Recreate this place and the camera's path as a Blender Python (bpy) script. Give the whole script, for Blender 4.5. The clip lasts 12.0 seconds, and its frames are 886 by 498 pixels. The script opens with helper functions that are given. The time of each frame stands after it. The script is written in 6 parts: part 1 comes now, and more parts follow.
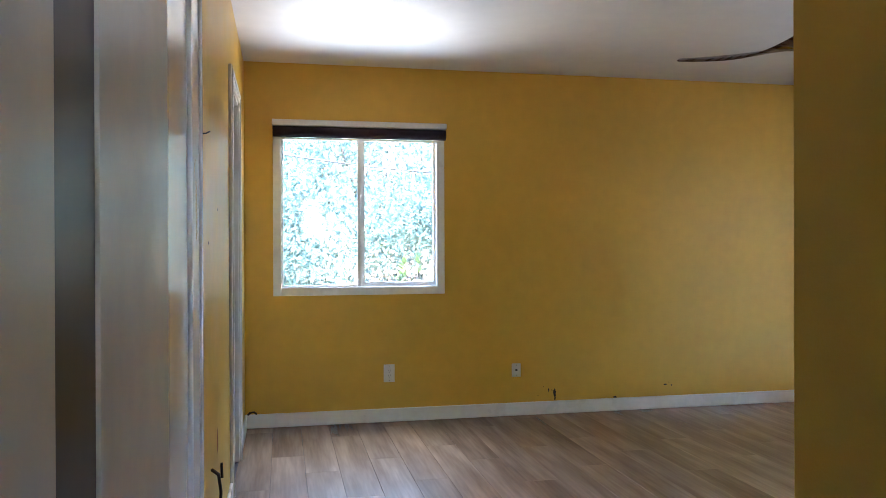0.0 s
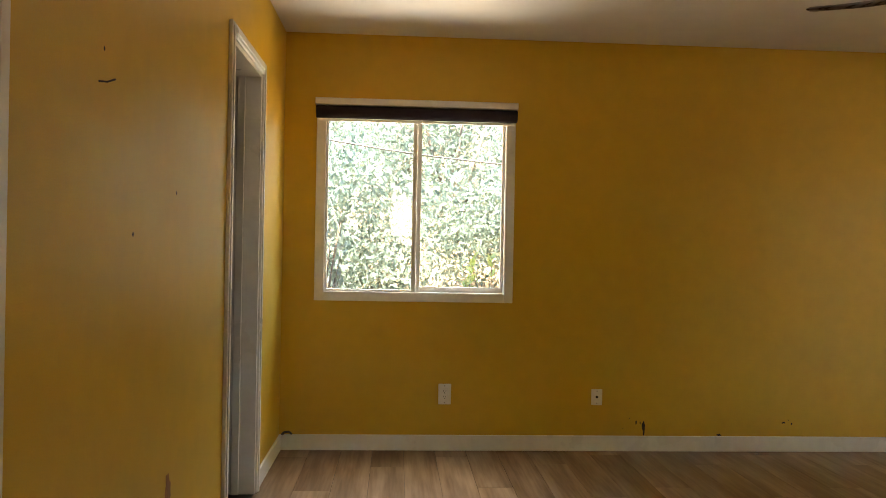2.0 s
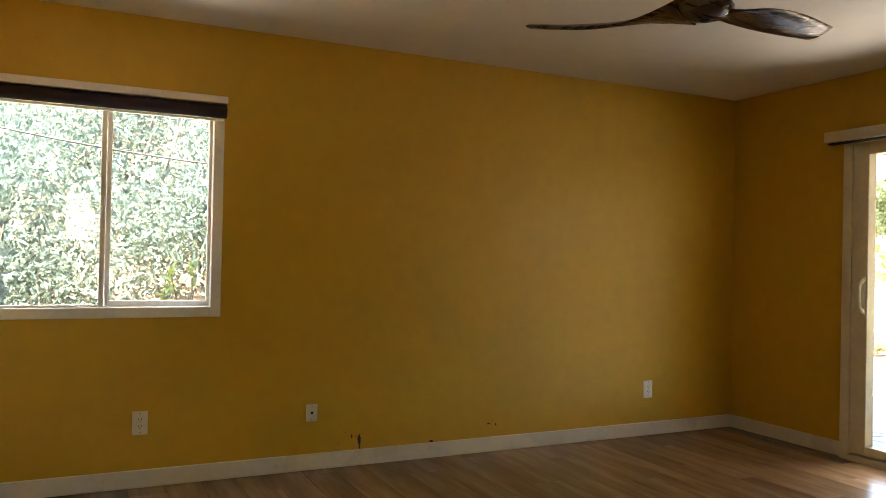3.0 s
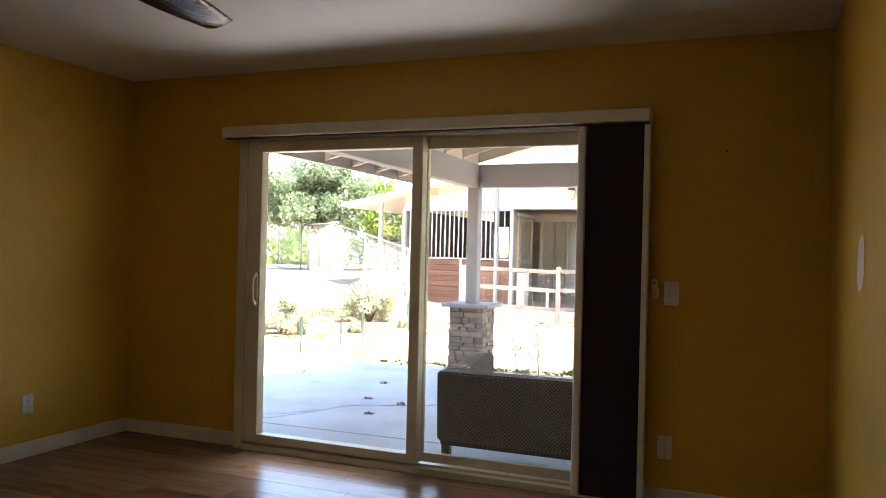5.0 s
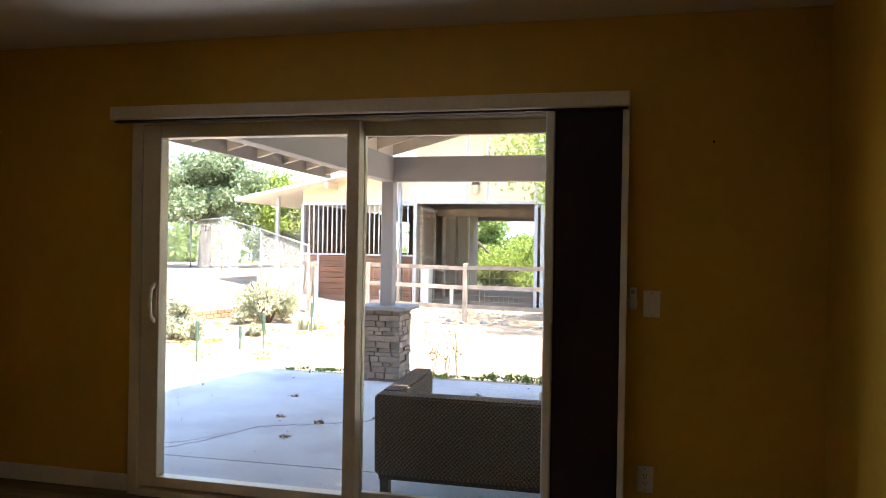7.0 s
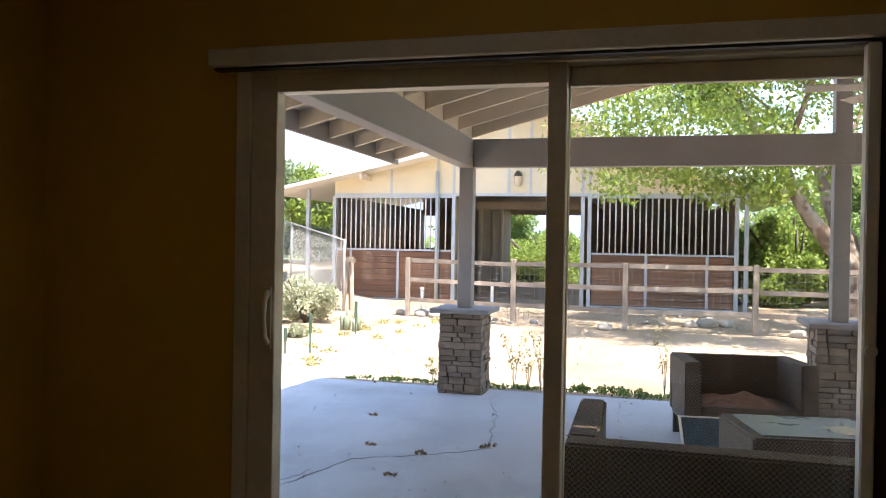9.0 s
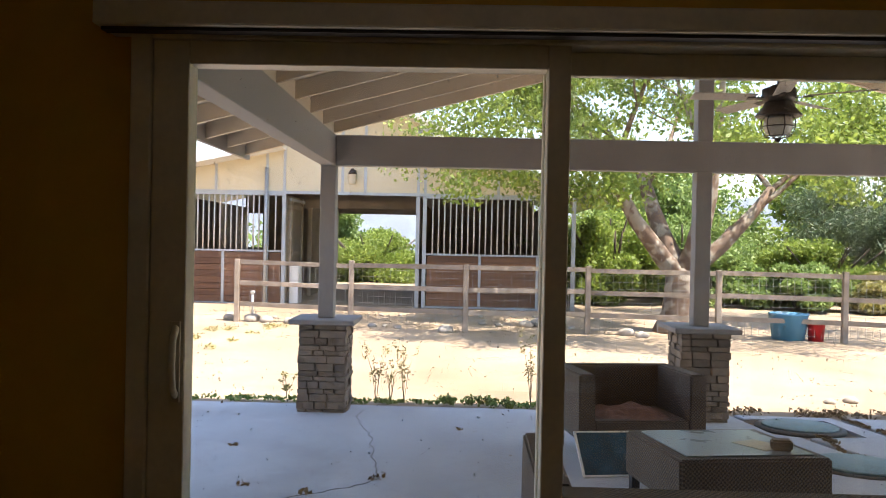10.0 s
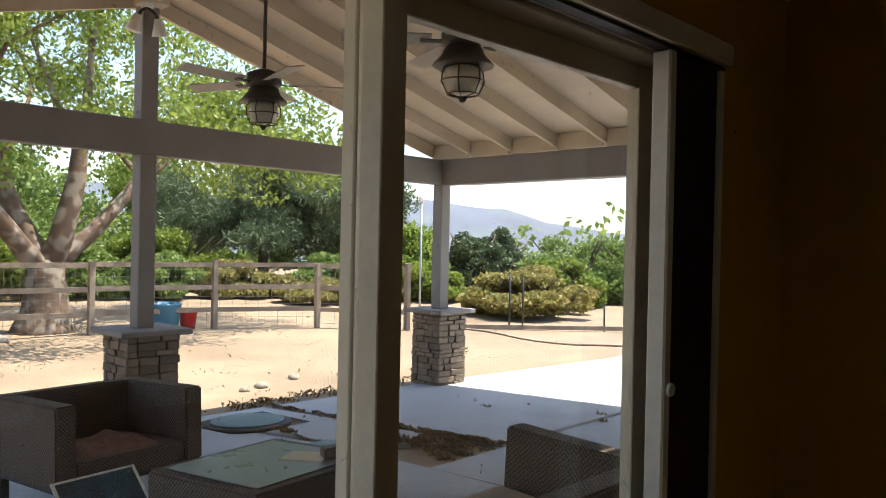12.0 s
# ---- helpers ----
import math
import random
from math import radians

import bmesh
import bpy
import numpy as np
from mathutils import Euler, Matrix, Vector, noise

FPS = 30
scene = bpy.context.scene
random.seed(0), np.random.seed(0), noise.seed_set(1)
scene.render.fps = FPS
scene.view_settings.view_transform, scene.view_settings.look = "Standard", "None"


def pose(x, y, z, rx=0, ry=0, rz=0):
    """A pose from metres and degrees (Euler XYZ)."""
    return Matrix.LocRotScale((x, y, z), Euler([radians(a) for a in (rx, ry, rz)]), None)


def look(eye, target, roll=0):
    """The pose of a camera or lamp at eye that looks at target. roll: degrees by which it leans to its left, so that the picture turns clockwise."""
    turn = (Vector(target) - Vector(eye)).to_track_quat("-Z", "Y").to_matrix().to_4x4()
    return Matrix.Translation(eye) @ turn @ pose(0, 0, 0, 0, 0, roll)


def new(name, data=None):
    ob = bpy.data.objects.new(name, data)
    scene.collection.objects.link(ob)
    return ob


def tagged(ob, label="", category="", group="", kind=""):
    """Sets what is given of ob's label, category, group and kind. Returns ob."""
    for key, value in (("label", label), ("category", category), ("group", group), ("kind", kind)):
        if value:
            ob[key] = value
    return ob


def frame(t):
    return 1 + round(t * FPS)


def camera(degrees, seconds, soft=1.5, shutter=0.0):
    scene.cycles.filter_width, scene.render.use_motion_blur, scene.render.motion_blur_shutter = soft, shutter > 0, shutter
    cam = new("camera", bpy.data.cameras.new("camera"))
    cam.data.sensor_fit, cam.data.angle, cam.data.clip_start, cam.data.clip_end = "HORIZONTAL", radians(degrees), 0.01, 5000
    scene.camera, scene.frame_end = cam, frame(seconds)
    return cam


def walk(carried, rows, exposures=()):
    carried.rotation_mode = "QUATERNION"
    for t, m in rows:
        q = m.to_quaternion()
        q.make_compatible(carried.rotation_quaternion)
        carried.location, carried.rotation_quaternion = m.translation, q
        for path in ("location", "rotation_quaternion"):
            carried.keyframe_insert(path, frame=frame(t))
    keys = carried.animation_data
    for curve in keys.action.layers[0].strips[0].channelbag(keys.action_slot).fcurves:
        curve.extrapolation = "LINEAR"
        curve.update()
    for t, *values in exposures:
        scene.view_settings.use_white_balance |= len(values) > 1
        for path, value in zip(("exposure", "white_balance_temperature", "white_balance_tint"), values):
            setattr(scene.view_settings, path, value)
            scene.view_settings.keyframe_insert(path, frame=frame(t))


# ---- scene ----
cam = camera(59.4, 12.0, soft=0.8)

PATH = [
    (0, (0.245, -5.317, 1.204), (0.651, -3.359, 1.198), -0.2),
    (0.5, (0.384, -5.147, 1.213), (0.543, -3.153, 1.199), 0.1),
    (1, (0.465, -4.931, 1.213), (0.533, -2.932, 1.199), 0.4),
    (1.5, (0.532, -4.752, 1.213), (0.574, -2.752, 1.198), 0.8),
    (2, (0.666, -4.583, 1.204), (0.785, -2.586, 1.198), 1.1),
    (2.5, (0.647, -4.405, 1.206), (1.119, -2.462, 1.216), 1.3),
    (3, (0.608, -4.295, 1.228), (1.478, -2.495, 1.246), 1.2),
    (3.5, (0.654, -4.242, 1.262), (1.856, -2.644, 1.274), 1.2),
    (5.3, (0.891, -4.012, 1.318), (2.785, -3.368, 1.325), 1.4),
    (5.5, (0.878, -3.971, 1.328), (2.786, -3.371, 1.335), 1.4),
    (6, (0.971, -3.88, 1.329), (2.907, -3.377, 1.337), 1.3),
    (6.5, (1.205, -3.765, 1.341), (3.143, -3.271, 1.344), 1.1),
    (6.7, (1.285, -3.706, 1.349), (3.225, -3.219, 1.347), 1.0),
    (8.5, (2.078, -2.812, 1.358), (4.012, -2.302, 1.343), 0.9),
    (9, (2.298, -2.53, 1.34), (4.23, -2.016, 1.323), 1.0),
    (9.5, (2.568, -2.224, 1.372), (4.539, -1.884, 1.356), 1.1),
    (10, (2.787, -1.924, 1.4), (4.786, -1.88, 1.386), 1.2),
    (10.5, (3.101, -1.686, 1.423), (5.079, -1.982, 1.411), 1.2),
    (11, (3.368, -1.43, 1.405), (5.259, -2.08, 1.396), 1.3),
    (11.5, (3.671, -1.31, 1.409), (5.346, -2.404, 1.401), 1.2),
    (12, (3.927, -1.157, 1.422), (5.302, -2.609, 1.411), 1.2),
]
EXPOSURES = [(0, 5.1, 5200, 13), (0.3, 4.55, 4700, 12), (0.5, 4.45, 4600, 12), (1, 4.45, 6000, 13), (1.5, 4.5, 8200, 13), (2.5, 4.5, 8600, 14), (3.5, 4.2, 7200, 13), (5.3, 3.5, 6600, 17), (6.5, 3.3, 6600, 17), (8.3, 2.75, 6500, 15), (9.5, 2.25, 6700, 17), (10.5, 1.95, 6900, 18), (12, 1.55, 6900, 14)]
walk(cam, [(t, look(eye, target, roll)) for t, eye, target, roll in PATH], EXPOSURES)

# ---- light ----
SUN_DIR = Vector((-0.14, -0.35, 1.0)).normalized()
world = bpy.data.worlds.new("world")
scene.world = world
world.use_nodes = True
_n = world.node_tree.nodes
_sky = _n.new("ShaderNodeTexSky")
_sky.sky_type = "NISHITA"
_sky.sun_disc = False
_sky.sun_elevation = math.asin(SUN_DIR.z)
_sky.sun_rotation = math.atan2(SUN_DIR.x, SUN_DIR.y)
_sky.dust_density = 0.7
_n["Background"].inputs[1].default_value = 0.15
world.node_tree.links.new(_sky.outputs[0], _n["Background"].inputs[0])
sun_data = bpy.data.lights.new("sun", "SUN")
sun_data.energy, sun_data.angle, sun_data.color = 4.5, radians(0.5), (1.0, 0.94, 0.85)
sun = new("sun", sun_data)
sun.matrix_world = look(SUN_DIR * 50, (0, 0, 0))


def sky_lamp(name, eye, target, w, h, watts, colour, spread):
    """Daylight thrown in through a glazed opening, up off the ground or down from the sky."""
    d = bpy.data.lights.new(name, "AREA")
    d.shape, d.size, d.size_y, d.energy, d.color, d.spread = "RECTANGLE", w, h, watts, colour, radians(spread)
    new(name, d).matrix_world = look(eye, target)


sky_lamp("door_daylight", (5.03, -2.15, 1.74), (4.13, -2.15, 2.37), 2.0, 0.34, 0.19, (1.0, 0.96, 0.9), 70)
sky_lamp("window_daylight", (0.77, -0.012, 1.74), (0.77, -0.912, 2.37), 1.0, 0.34, 0.15, (0.98, 1.0, 0.97), 70)
sky_lamp("window_skylight", (0.77, -0.012, 1.08), (0.77, -0.86, 0.18), 0.95, 0.3, 0.22, (0.84, 0.93, 1.0), 74)
sky_lamp("door_skylight", (5.03, -1.65, 0.42), (4.3, -1.65, -0.5), 0.95, 0.4, 0.12, (0.92, 0.96, 1.0), 74)

# ---- builders ----
def box(bm, lo, hi, bevel=0.0, m=None):
    """An axis-aligned block, bevelled if asked for."""
    lo, hi = [min(a, b) for a, b in zip(lo, hi)], [max(a, b) for a, b in zip(lo, hi)]
    v = [bm.verts.new((x, y, z)) for x in (lo[0], hi[0]) for y in (lo[1], hi[1]) for z in (lo[2], hi[2])]
    f = [bm.faces.new([v[i] for i in q]) for q in ((0, 1, 3, 2), (4, 6, 7, 5), (0, 4, 5, 1), (2, 3, 7, 6), (0, 2, 6, 4), (1, 5, 7, 3))]
    if bevel:
        edges = list({e for a in f for e in a.edges})
        made = bmesh.ops.bevel(bm, geom=edges, offset=bevel, segments=1, affect="EDGES")
        v = list({w for a in made["faces"] for w in a.verts})
    if m is not None:
        bmesh.ops.transform(bm, matrix=m, verts=v)
    return bm


def boxes(*spans, bevel=0.0):
    bm = bmesh.new()
    for lo, hi in spans:
        box(bm, lo, hi, bevel)
    return bm


def lathe(bm, profile, m=Matrix(), n=24):
    """A turned body about z from (radius, height) pairs."""
    rings = []
    for r, z in profile:
        rings.append([bm.verts.new(m @ Vector((r * math.cos(2 * math.pi * k / n), r * math.sin(2 * math.pi * k / n), z))) for k in range(n)])
    for a, b in zip(rings, rings[1:]):
        for k in range(n):
            f = bm.faces.new((a[k], a[(k + 1) % n], b[(k + 1) % n], b[k]))
            f.smooth = True
    bm.faces.new(rings[0][::-1])
    bm.faces.new(rings[-1])
    return bm


def tube(bm, points, radius, n=8):
    """A round bar along points; radius may be one number or one a point."""
    points = [Vector(p) for p in points]
    radii = radius if isinstance(radius, (list, tuple)) else [radius] * len(points)
    rings = []
    for i, p in enumerate(points):
        d = (points[min(i + 1, len(points) - 1)] - points[max(i - 1, 0)]).normalized()
        u = d.orthogonal().normalized() if not rings else (last - d * last.dot(d)).normalized()
        last = u
        w = d.cross(u)
        rings.append([bm.verts.new(p + (u * math.cos(2 * math.pi * k / n) + w * math.sin(2 * math.pi * k / n)) * radii[i]) for k in range(n)])
    for a, b in zip(rings, rings[1:]):
        for k in range(n):
            f = bm.faces.new((a[k], a[(k + 1) % n], b[(k + 1) % n], b[k]))
            f.smooth = True
    bm.faces.new(rings[0][::-1])
    bm.faces.new(rings[-1])
    return bm


def beam_between(bm, a, b, w, h):
    """A squared timber from a to b, w wide across and h deep."""
    a, b = Vector(a), Vector(b)
    d = (b - a).normalized()
    side = d.cross(Vector((0, 0, 1)))
    side = (side if side.length > 1e-4 else Vector((1, 0, 0))).normalized()
    up = side.cross(d)
    v = [bm.verts.new(p + side * (w / 2 * s) + up * (h / 2 * t)) for p in (a, b) for s, t in ((-1, -1), (1, -1), (1, 1), (-1, 1))]
    for q in ((0, 1, 2, 3), (7, 6, 5, 4), (0, 4, 5, 1), (1, 5, 6, 2), (2, 6, 7, 3), (3, 7, 4, 0)):
        bm.faces.new([v[i] for i in q])
    return bm


def finish(bm, name, material, off=(0, 0, 0)):
    bmesh.ops.recalc_face_normals(bm, faces=bm.faces)
    bmesh.ops.translate(bm, vec=-Vector(off), verts=bm.verts)
    me = bpy.data.meshes.new(name)
    bm.to_mesh(me)
    bm.free()
    me.materials.append(material)
    return me


def thing(name, at, label, category, group=""):
    """A top-level Empty at the base of a thing."""
    ob = new(name)
    ob.location = at
    ob.empty_display_size = 0.1
    return tagged(ob, label, category, group)


def base_of(ob):
    p = Vector((0, 0, 0))
    while ob:
        p += ob.location
        ob = ob.parent
    return p


def part(name, bm, material, parent, label=""):
    """Links a bmesh, given in world places, as one mesh under a thing or a part."""
    ob = new(name, finish(bm, name, material, base_of(parent)))
    ob.parent = parent
    return tagged(ob, label)


def structure(name, bm, material, label, category=""):
    ob = new(name, finish(bm, name, material))
    return tagged(ob, label, category or name.split("_")[0], kind="structure")


def piece(name, me, parent, at, rot=(0, 0, 0), scale=(1, 1, 1)):
    """One of many alike pieces on a shared mesh, at a world place."""
    ob = new(name, me)
    ob.parent = parent
    ob.location = Vector(at) - base_of(parent)
    ob.rotation_euler, ob.scale = rot, scale
    return ob


# ---- materials ----
def material(name, colour, rough=0.6, metal=0.0, spec=0.5, var=0.12, scale=6.0, stretch=(1, 1, 1), bump=0.0, bump_scale=60.0,
             second=None, second_at=(0.5, 0.7), second_scale=1.5, per_piece=0.0, rough_var=0.1):
    """A surface with broad and fine variation, optional patches of a second colour and relief."""
    m = bpy.data.materials.new(name)
    m.use_nodes = True
    t = m.node_tree
    bsdf = t.nodes["Principled BSDF"]
    coord = t.nodes.new("ShaderNodeTexCoord")
    mapping = t.nodes.new("ShaderNodeMapping")
    mapping.inputs["Scale"].default_value = stretch
    if per_piece:
        spin = t.nodes.new("ShaderNodeObjectInfo")
        far = t.nodes.new("ShaderNodeVectorMath")
        far.operation = "MULTIPLY_ADD"
        far.inputs[1].default_value = (37.0, 23.0, 41.0)
        t.links.new(spin.outputs["Random"], far.inputs[0])
        t.links.new(coord.outputs["Object"], far.inputs[2])
        t.links.new(far.outputs[0], mapping.inputs[0])
    else:
        t.links.new(coord.outputs["Object"], mapping.inputs[0])
    def noise_node(s, detail=4.0):
        n = t.nodes.new("ShaderNodeTexNoise")
        n.inputs["Scale"].default_value, n.inputs["Detail"].default_value = s, detail
        t.links.new(mapping.outputs[0], n.inputs["Vector"])
        return n
    def mixer(kind, fac, a, b):
        n = t.nodes.new("ShaderNodeMix")
        n.data_type, n.blend_type = "RGBA", kind
        for sock, val in ((n.inputs[0], fac), (n.inputs[6], a), (n.inputs[7], b)):
            if hasattr(val, "is_output"):
                t.links.new(val, sock)
            else:
                sock.default_value = val
        return n.outputs[2]
    def ramp(src, a, b):
        n = t.nodes.new("ShaderNodeMapRange")
        n.inputs[1].default_value, n.inputs[2].default_value = a, b
        t.links.new(src, n.inputs[0])
        return n.outputs[0]
    broad, fine = noise_node(scale), noise_node(scale * 9)
    c = (*colour, 1.0)
    out = c
    if second:
        patches = noise_node(second_scale, 6.0)
        out = mixer("MIX", ramp(patches.outputs[0], *second_at), c, (*second, 1.0))
    dark = tuple(v * (1 - var * 1.6) for v in (1, 1, 1)) + (1.0,)
    light = tuple(1 + var for _ in range(3)) + (1.0,)
    tone = mixer("MIX", ramp(broad.outputs[0], 0.3, 0.7), dark, light)
    out = mixer("MULTIPLY", 1.0, out, tone)
    grain = mixer("MIX", ramp(fine.outputs[0], 0.3, 0.7), (1 - var, 1 - var, 1 - var, 1), (1 + var * 0.5, 1 + var * 0.5, 1 + var * 0.5, 1))
    out = mixer("MULTIPLY", 1.0, out, grain)
    if per_piece:
        info = t.nodes.new("ShaderNodeObjectInfo")
        each = mixer("MIX", info.outputs["Random"], (1 - per_piece,) * 3 + (1,), (1 + per_piece * 0.7,) * 3 + (1,))
        out = mixer("MULTIPLY", 1.0, out, each)
    t.links.new(out, bsdf.inputs["Base Color"])
    r = t.nodes.new("ShaderNodeMapRange")
    r.inputs[1].default_value, r.inputs[2].default_value = 0.3, 0.7
    r.inputs[3].default_value, r.inputs[4].default_value = max(0.02, rough - rough_var), min(1, rough + rough_var)
    t.links.new(broad.outputs[0], r.inputs[0])
    t.links.new(r.outputs[0], bsdf.inputs["Roughness"])
    bsdf.inputs["Metallic"].default_value = metal
    bsdf.inputs["Specular IOR Level"].default_value = spec
    if bump:
        n = noise_node(bump_scale)
        b = t.nodes.new("ShaderNodeBump")
        b.inputs["Strength"].default_value, b.inputs["Distance"].default_value = bump, 0.01
        t.links.new(n.outputs[0], b.inputs["Height"])
        t.links.new(b.outputs[0], bsdf.inputs["Normal"])
    return m


def leaf_material(name, colour, colour2, through_it=0.35):
    """Leaves: two greens by leaf, some light let through."""
    m = bpy.data.materials.new(name)
    m.use_nodes = True
    t = m.node_tree
    bsdf = t.nodes["Principled BSDF"]
    geo = t.nodes.new("ShaderNodeNewGeometry")
    mix = t.nodes.new("ShaderNodeMix")
    mix.data_type = "RGBA"
    mix.inputs[6].default_value, mix.inputs[7].default_value = (*colour, 1), (*colour2, 1)
    t.links.new(geo.outputs["Random Per Island"], mix.inputs[0])
    t.links.new(mix.outputs[2], bsdf.inputs["Base Color"])
    bsdf.inputs["Roughness"].default_value = 0.55
    trans = t.nodes.new("ShaderNodeBsdfTranslucent")
    t.links.new(mix.outputs[2], trans.inputs[0])
    add = t.nodes.new("ShaderNodeMixShader")
    add.inputs[0].default_value = through_it
    t.links.new(bsdf.outputs[0], add.inputs[1])
    t.links.new(trans.outputs[0], add.inputs[2])
    t.links.new(add.outputs[0], t.nodes["Material Output"].inputs[0])
    return m


def glass_material(name, tint=(0.96, 0.98, 0.97), dust=0.0):
    """Thin clear glass: straight through with a glossy surface, and a little dust."""
    m = bpy.data.materials.new(name)
    m.use_nodes = True
    t = m.node_tree
    clear = t.nodes.new("ShaderNodeBsdfTransparent")
    clear.inputs[0].default_value = (*tint, 1)
    gloss = t.nodes.new("ShaderNodeBsdfGlossy")
    gloss.inputs["Roughness"].default_value = 0.02
    weight = t.nodes.new("ShaderNodeLayerWeight")
    weight.inputs[0].default_value = 0.5
    power = t.nodes.new("ShaderNodeMath")
    power.operation, power.inputs[1].default_value = "POWER", 5.0
    t.links.new(weight.outputs["Facing"], power.inputs[0])
    fres = t.nodes.new("ShaderNodeMapRange")
    fres.inputs[3].default_value, fres.inputs[4].default_value = 0.035, 0.8
    t.links.new(power.outputs[0], fres.inputs[0])
    mix = t.nodes.new("ShaderNodeMixShader")
    t.links.new(fres.outputs[0], mix.inputs[0])
    t.links.new(clear.outputs[0], mix.inputs[1])
    t.links.new(gloss.outputs[0], mix.inputs[2])
    out = mix
    if dust:
        film = t.nodes.new("ShaderNodeBsdfDiffuse")
        film.inputs[0].default_value = (0.7, 0.68, 0.62, 1)
        coord = t.nodes.new("ShaderNodeTexCoord")
        spots = t.nodes.new("ShaderNodeTexNoise")
        spots.inputs["Scale"].default_value, spots.inputs["Detail"].default_value = 70, 2
        veil = t.nodes.new("ShaderNodeTexNoise")
        veil.inputs["Scale"].default_value = 2.5
        t.links.new(coord.outputs["Object"], spots.inputs["Vector"])
        t.links.new(coord.outputs["Object"], veil.inputs["Vector"])
        a = t.nodes.new("ShaderNodeMapRange")
        a.inputs[1].default_value, a.inputs[2].default_value, a.inputs[3].default_value, a.inputs[4].default_value = 0.70, 0.76, 0.0, 0.35
        t.links.new(spots.outputs[0], a.inputs[0])
        b = t.nodes.new("ShaderNodeMapRange")
        b.inputs[1].default_value, b.inputs[2].default_value, b.inputs[3].default_value, b.inputs[4].default_value = 0.35, 0.75, dust * 0.3, dust
        t.links.new(veil.outputs[0], b.inputs[0])
        s = t.nodes.new("ShaderNodeMath")
        t.links.new(a.outputs[0], s.inputs[0])
        t.links.new(b.outputs[0], s.inputs[1])
        out = t.nodes.new("ShaderNodeMixShader")
        t.links.new(s.outputs[0], out.inputs[0])
        t.links.new(mix.outputs[0], out.inputs[1])
        t.links.new(film.outputs[0], out.inputs[2])
    t.links.new(out.outputs[0], t.nodes["Material Output"].inputs[0])
    return m


def weave_material(name, dark, light, size=0.012):
    """Flat woven resin strands: a checker of over and under with relief."""
    m = bpy.data.materials.new(name)
    m.use_nodes = True
    t = m.node_tree
    bsdf = t.nodes["Principled BSDF"]
    coord = t.nodes.new("ShaderNodeTexCoord")
    mapping = t.nodes.new("ShaderNodeMapping")
    mapping.inputs["Location"].default_value = (0.003, 0.003, 0.003)
    t.links.new(coord.outputs["Object"], mapping.inputs[0])
    check = t.nodes.new("ShaderNodeTexChecker")
    check.inputs["Scale"].default_value = 1 / size
    check.inputs[1].default_value, check.inputs[2].default_value = (*dark, 1), (*light, 1)
    t.links.new(mapping.outputs[0], check.inputs[0])
    big = t.nodes.new("ShaderNodeTexNoise")
    big.inputs["Scale"].default_value = 5
    t.links.new(coord.outputs["Object"], big.inputs["Vector"])
    mix = t.nodes.new("ShaderNodeMix")
    mix.data_type, mix.blend_type = "RGBA", "MULTIPLY"
    mix.inputs[0].default_value = 0.5
    t.links.new(check.outputs[0], mix.inputs[6])
    t.links.new(big.outputs[0], mix.inputs[7])
    t.links.new(mix.outputs[2], bsdf.inputs["Base Color"])
    bump = t.nodes.new("ShaderNodeBump")
    bump.inputs["Strength"].default_value, bump.inputs["Distance"].default_value = 0.8, 0.004
    t.links.new(check.outputs[1], bump.inputs["Height"])
    t.links.new(bump.outputs[0], bsdf.inputs["Normal"])
    bsdf.inputs["Roughness"].default_value = 0.7
    bsdf.inputs["Specular IOR Level"].default_value = 0.25
    return m


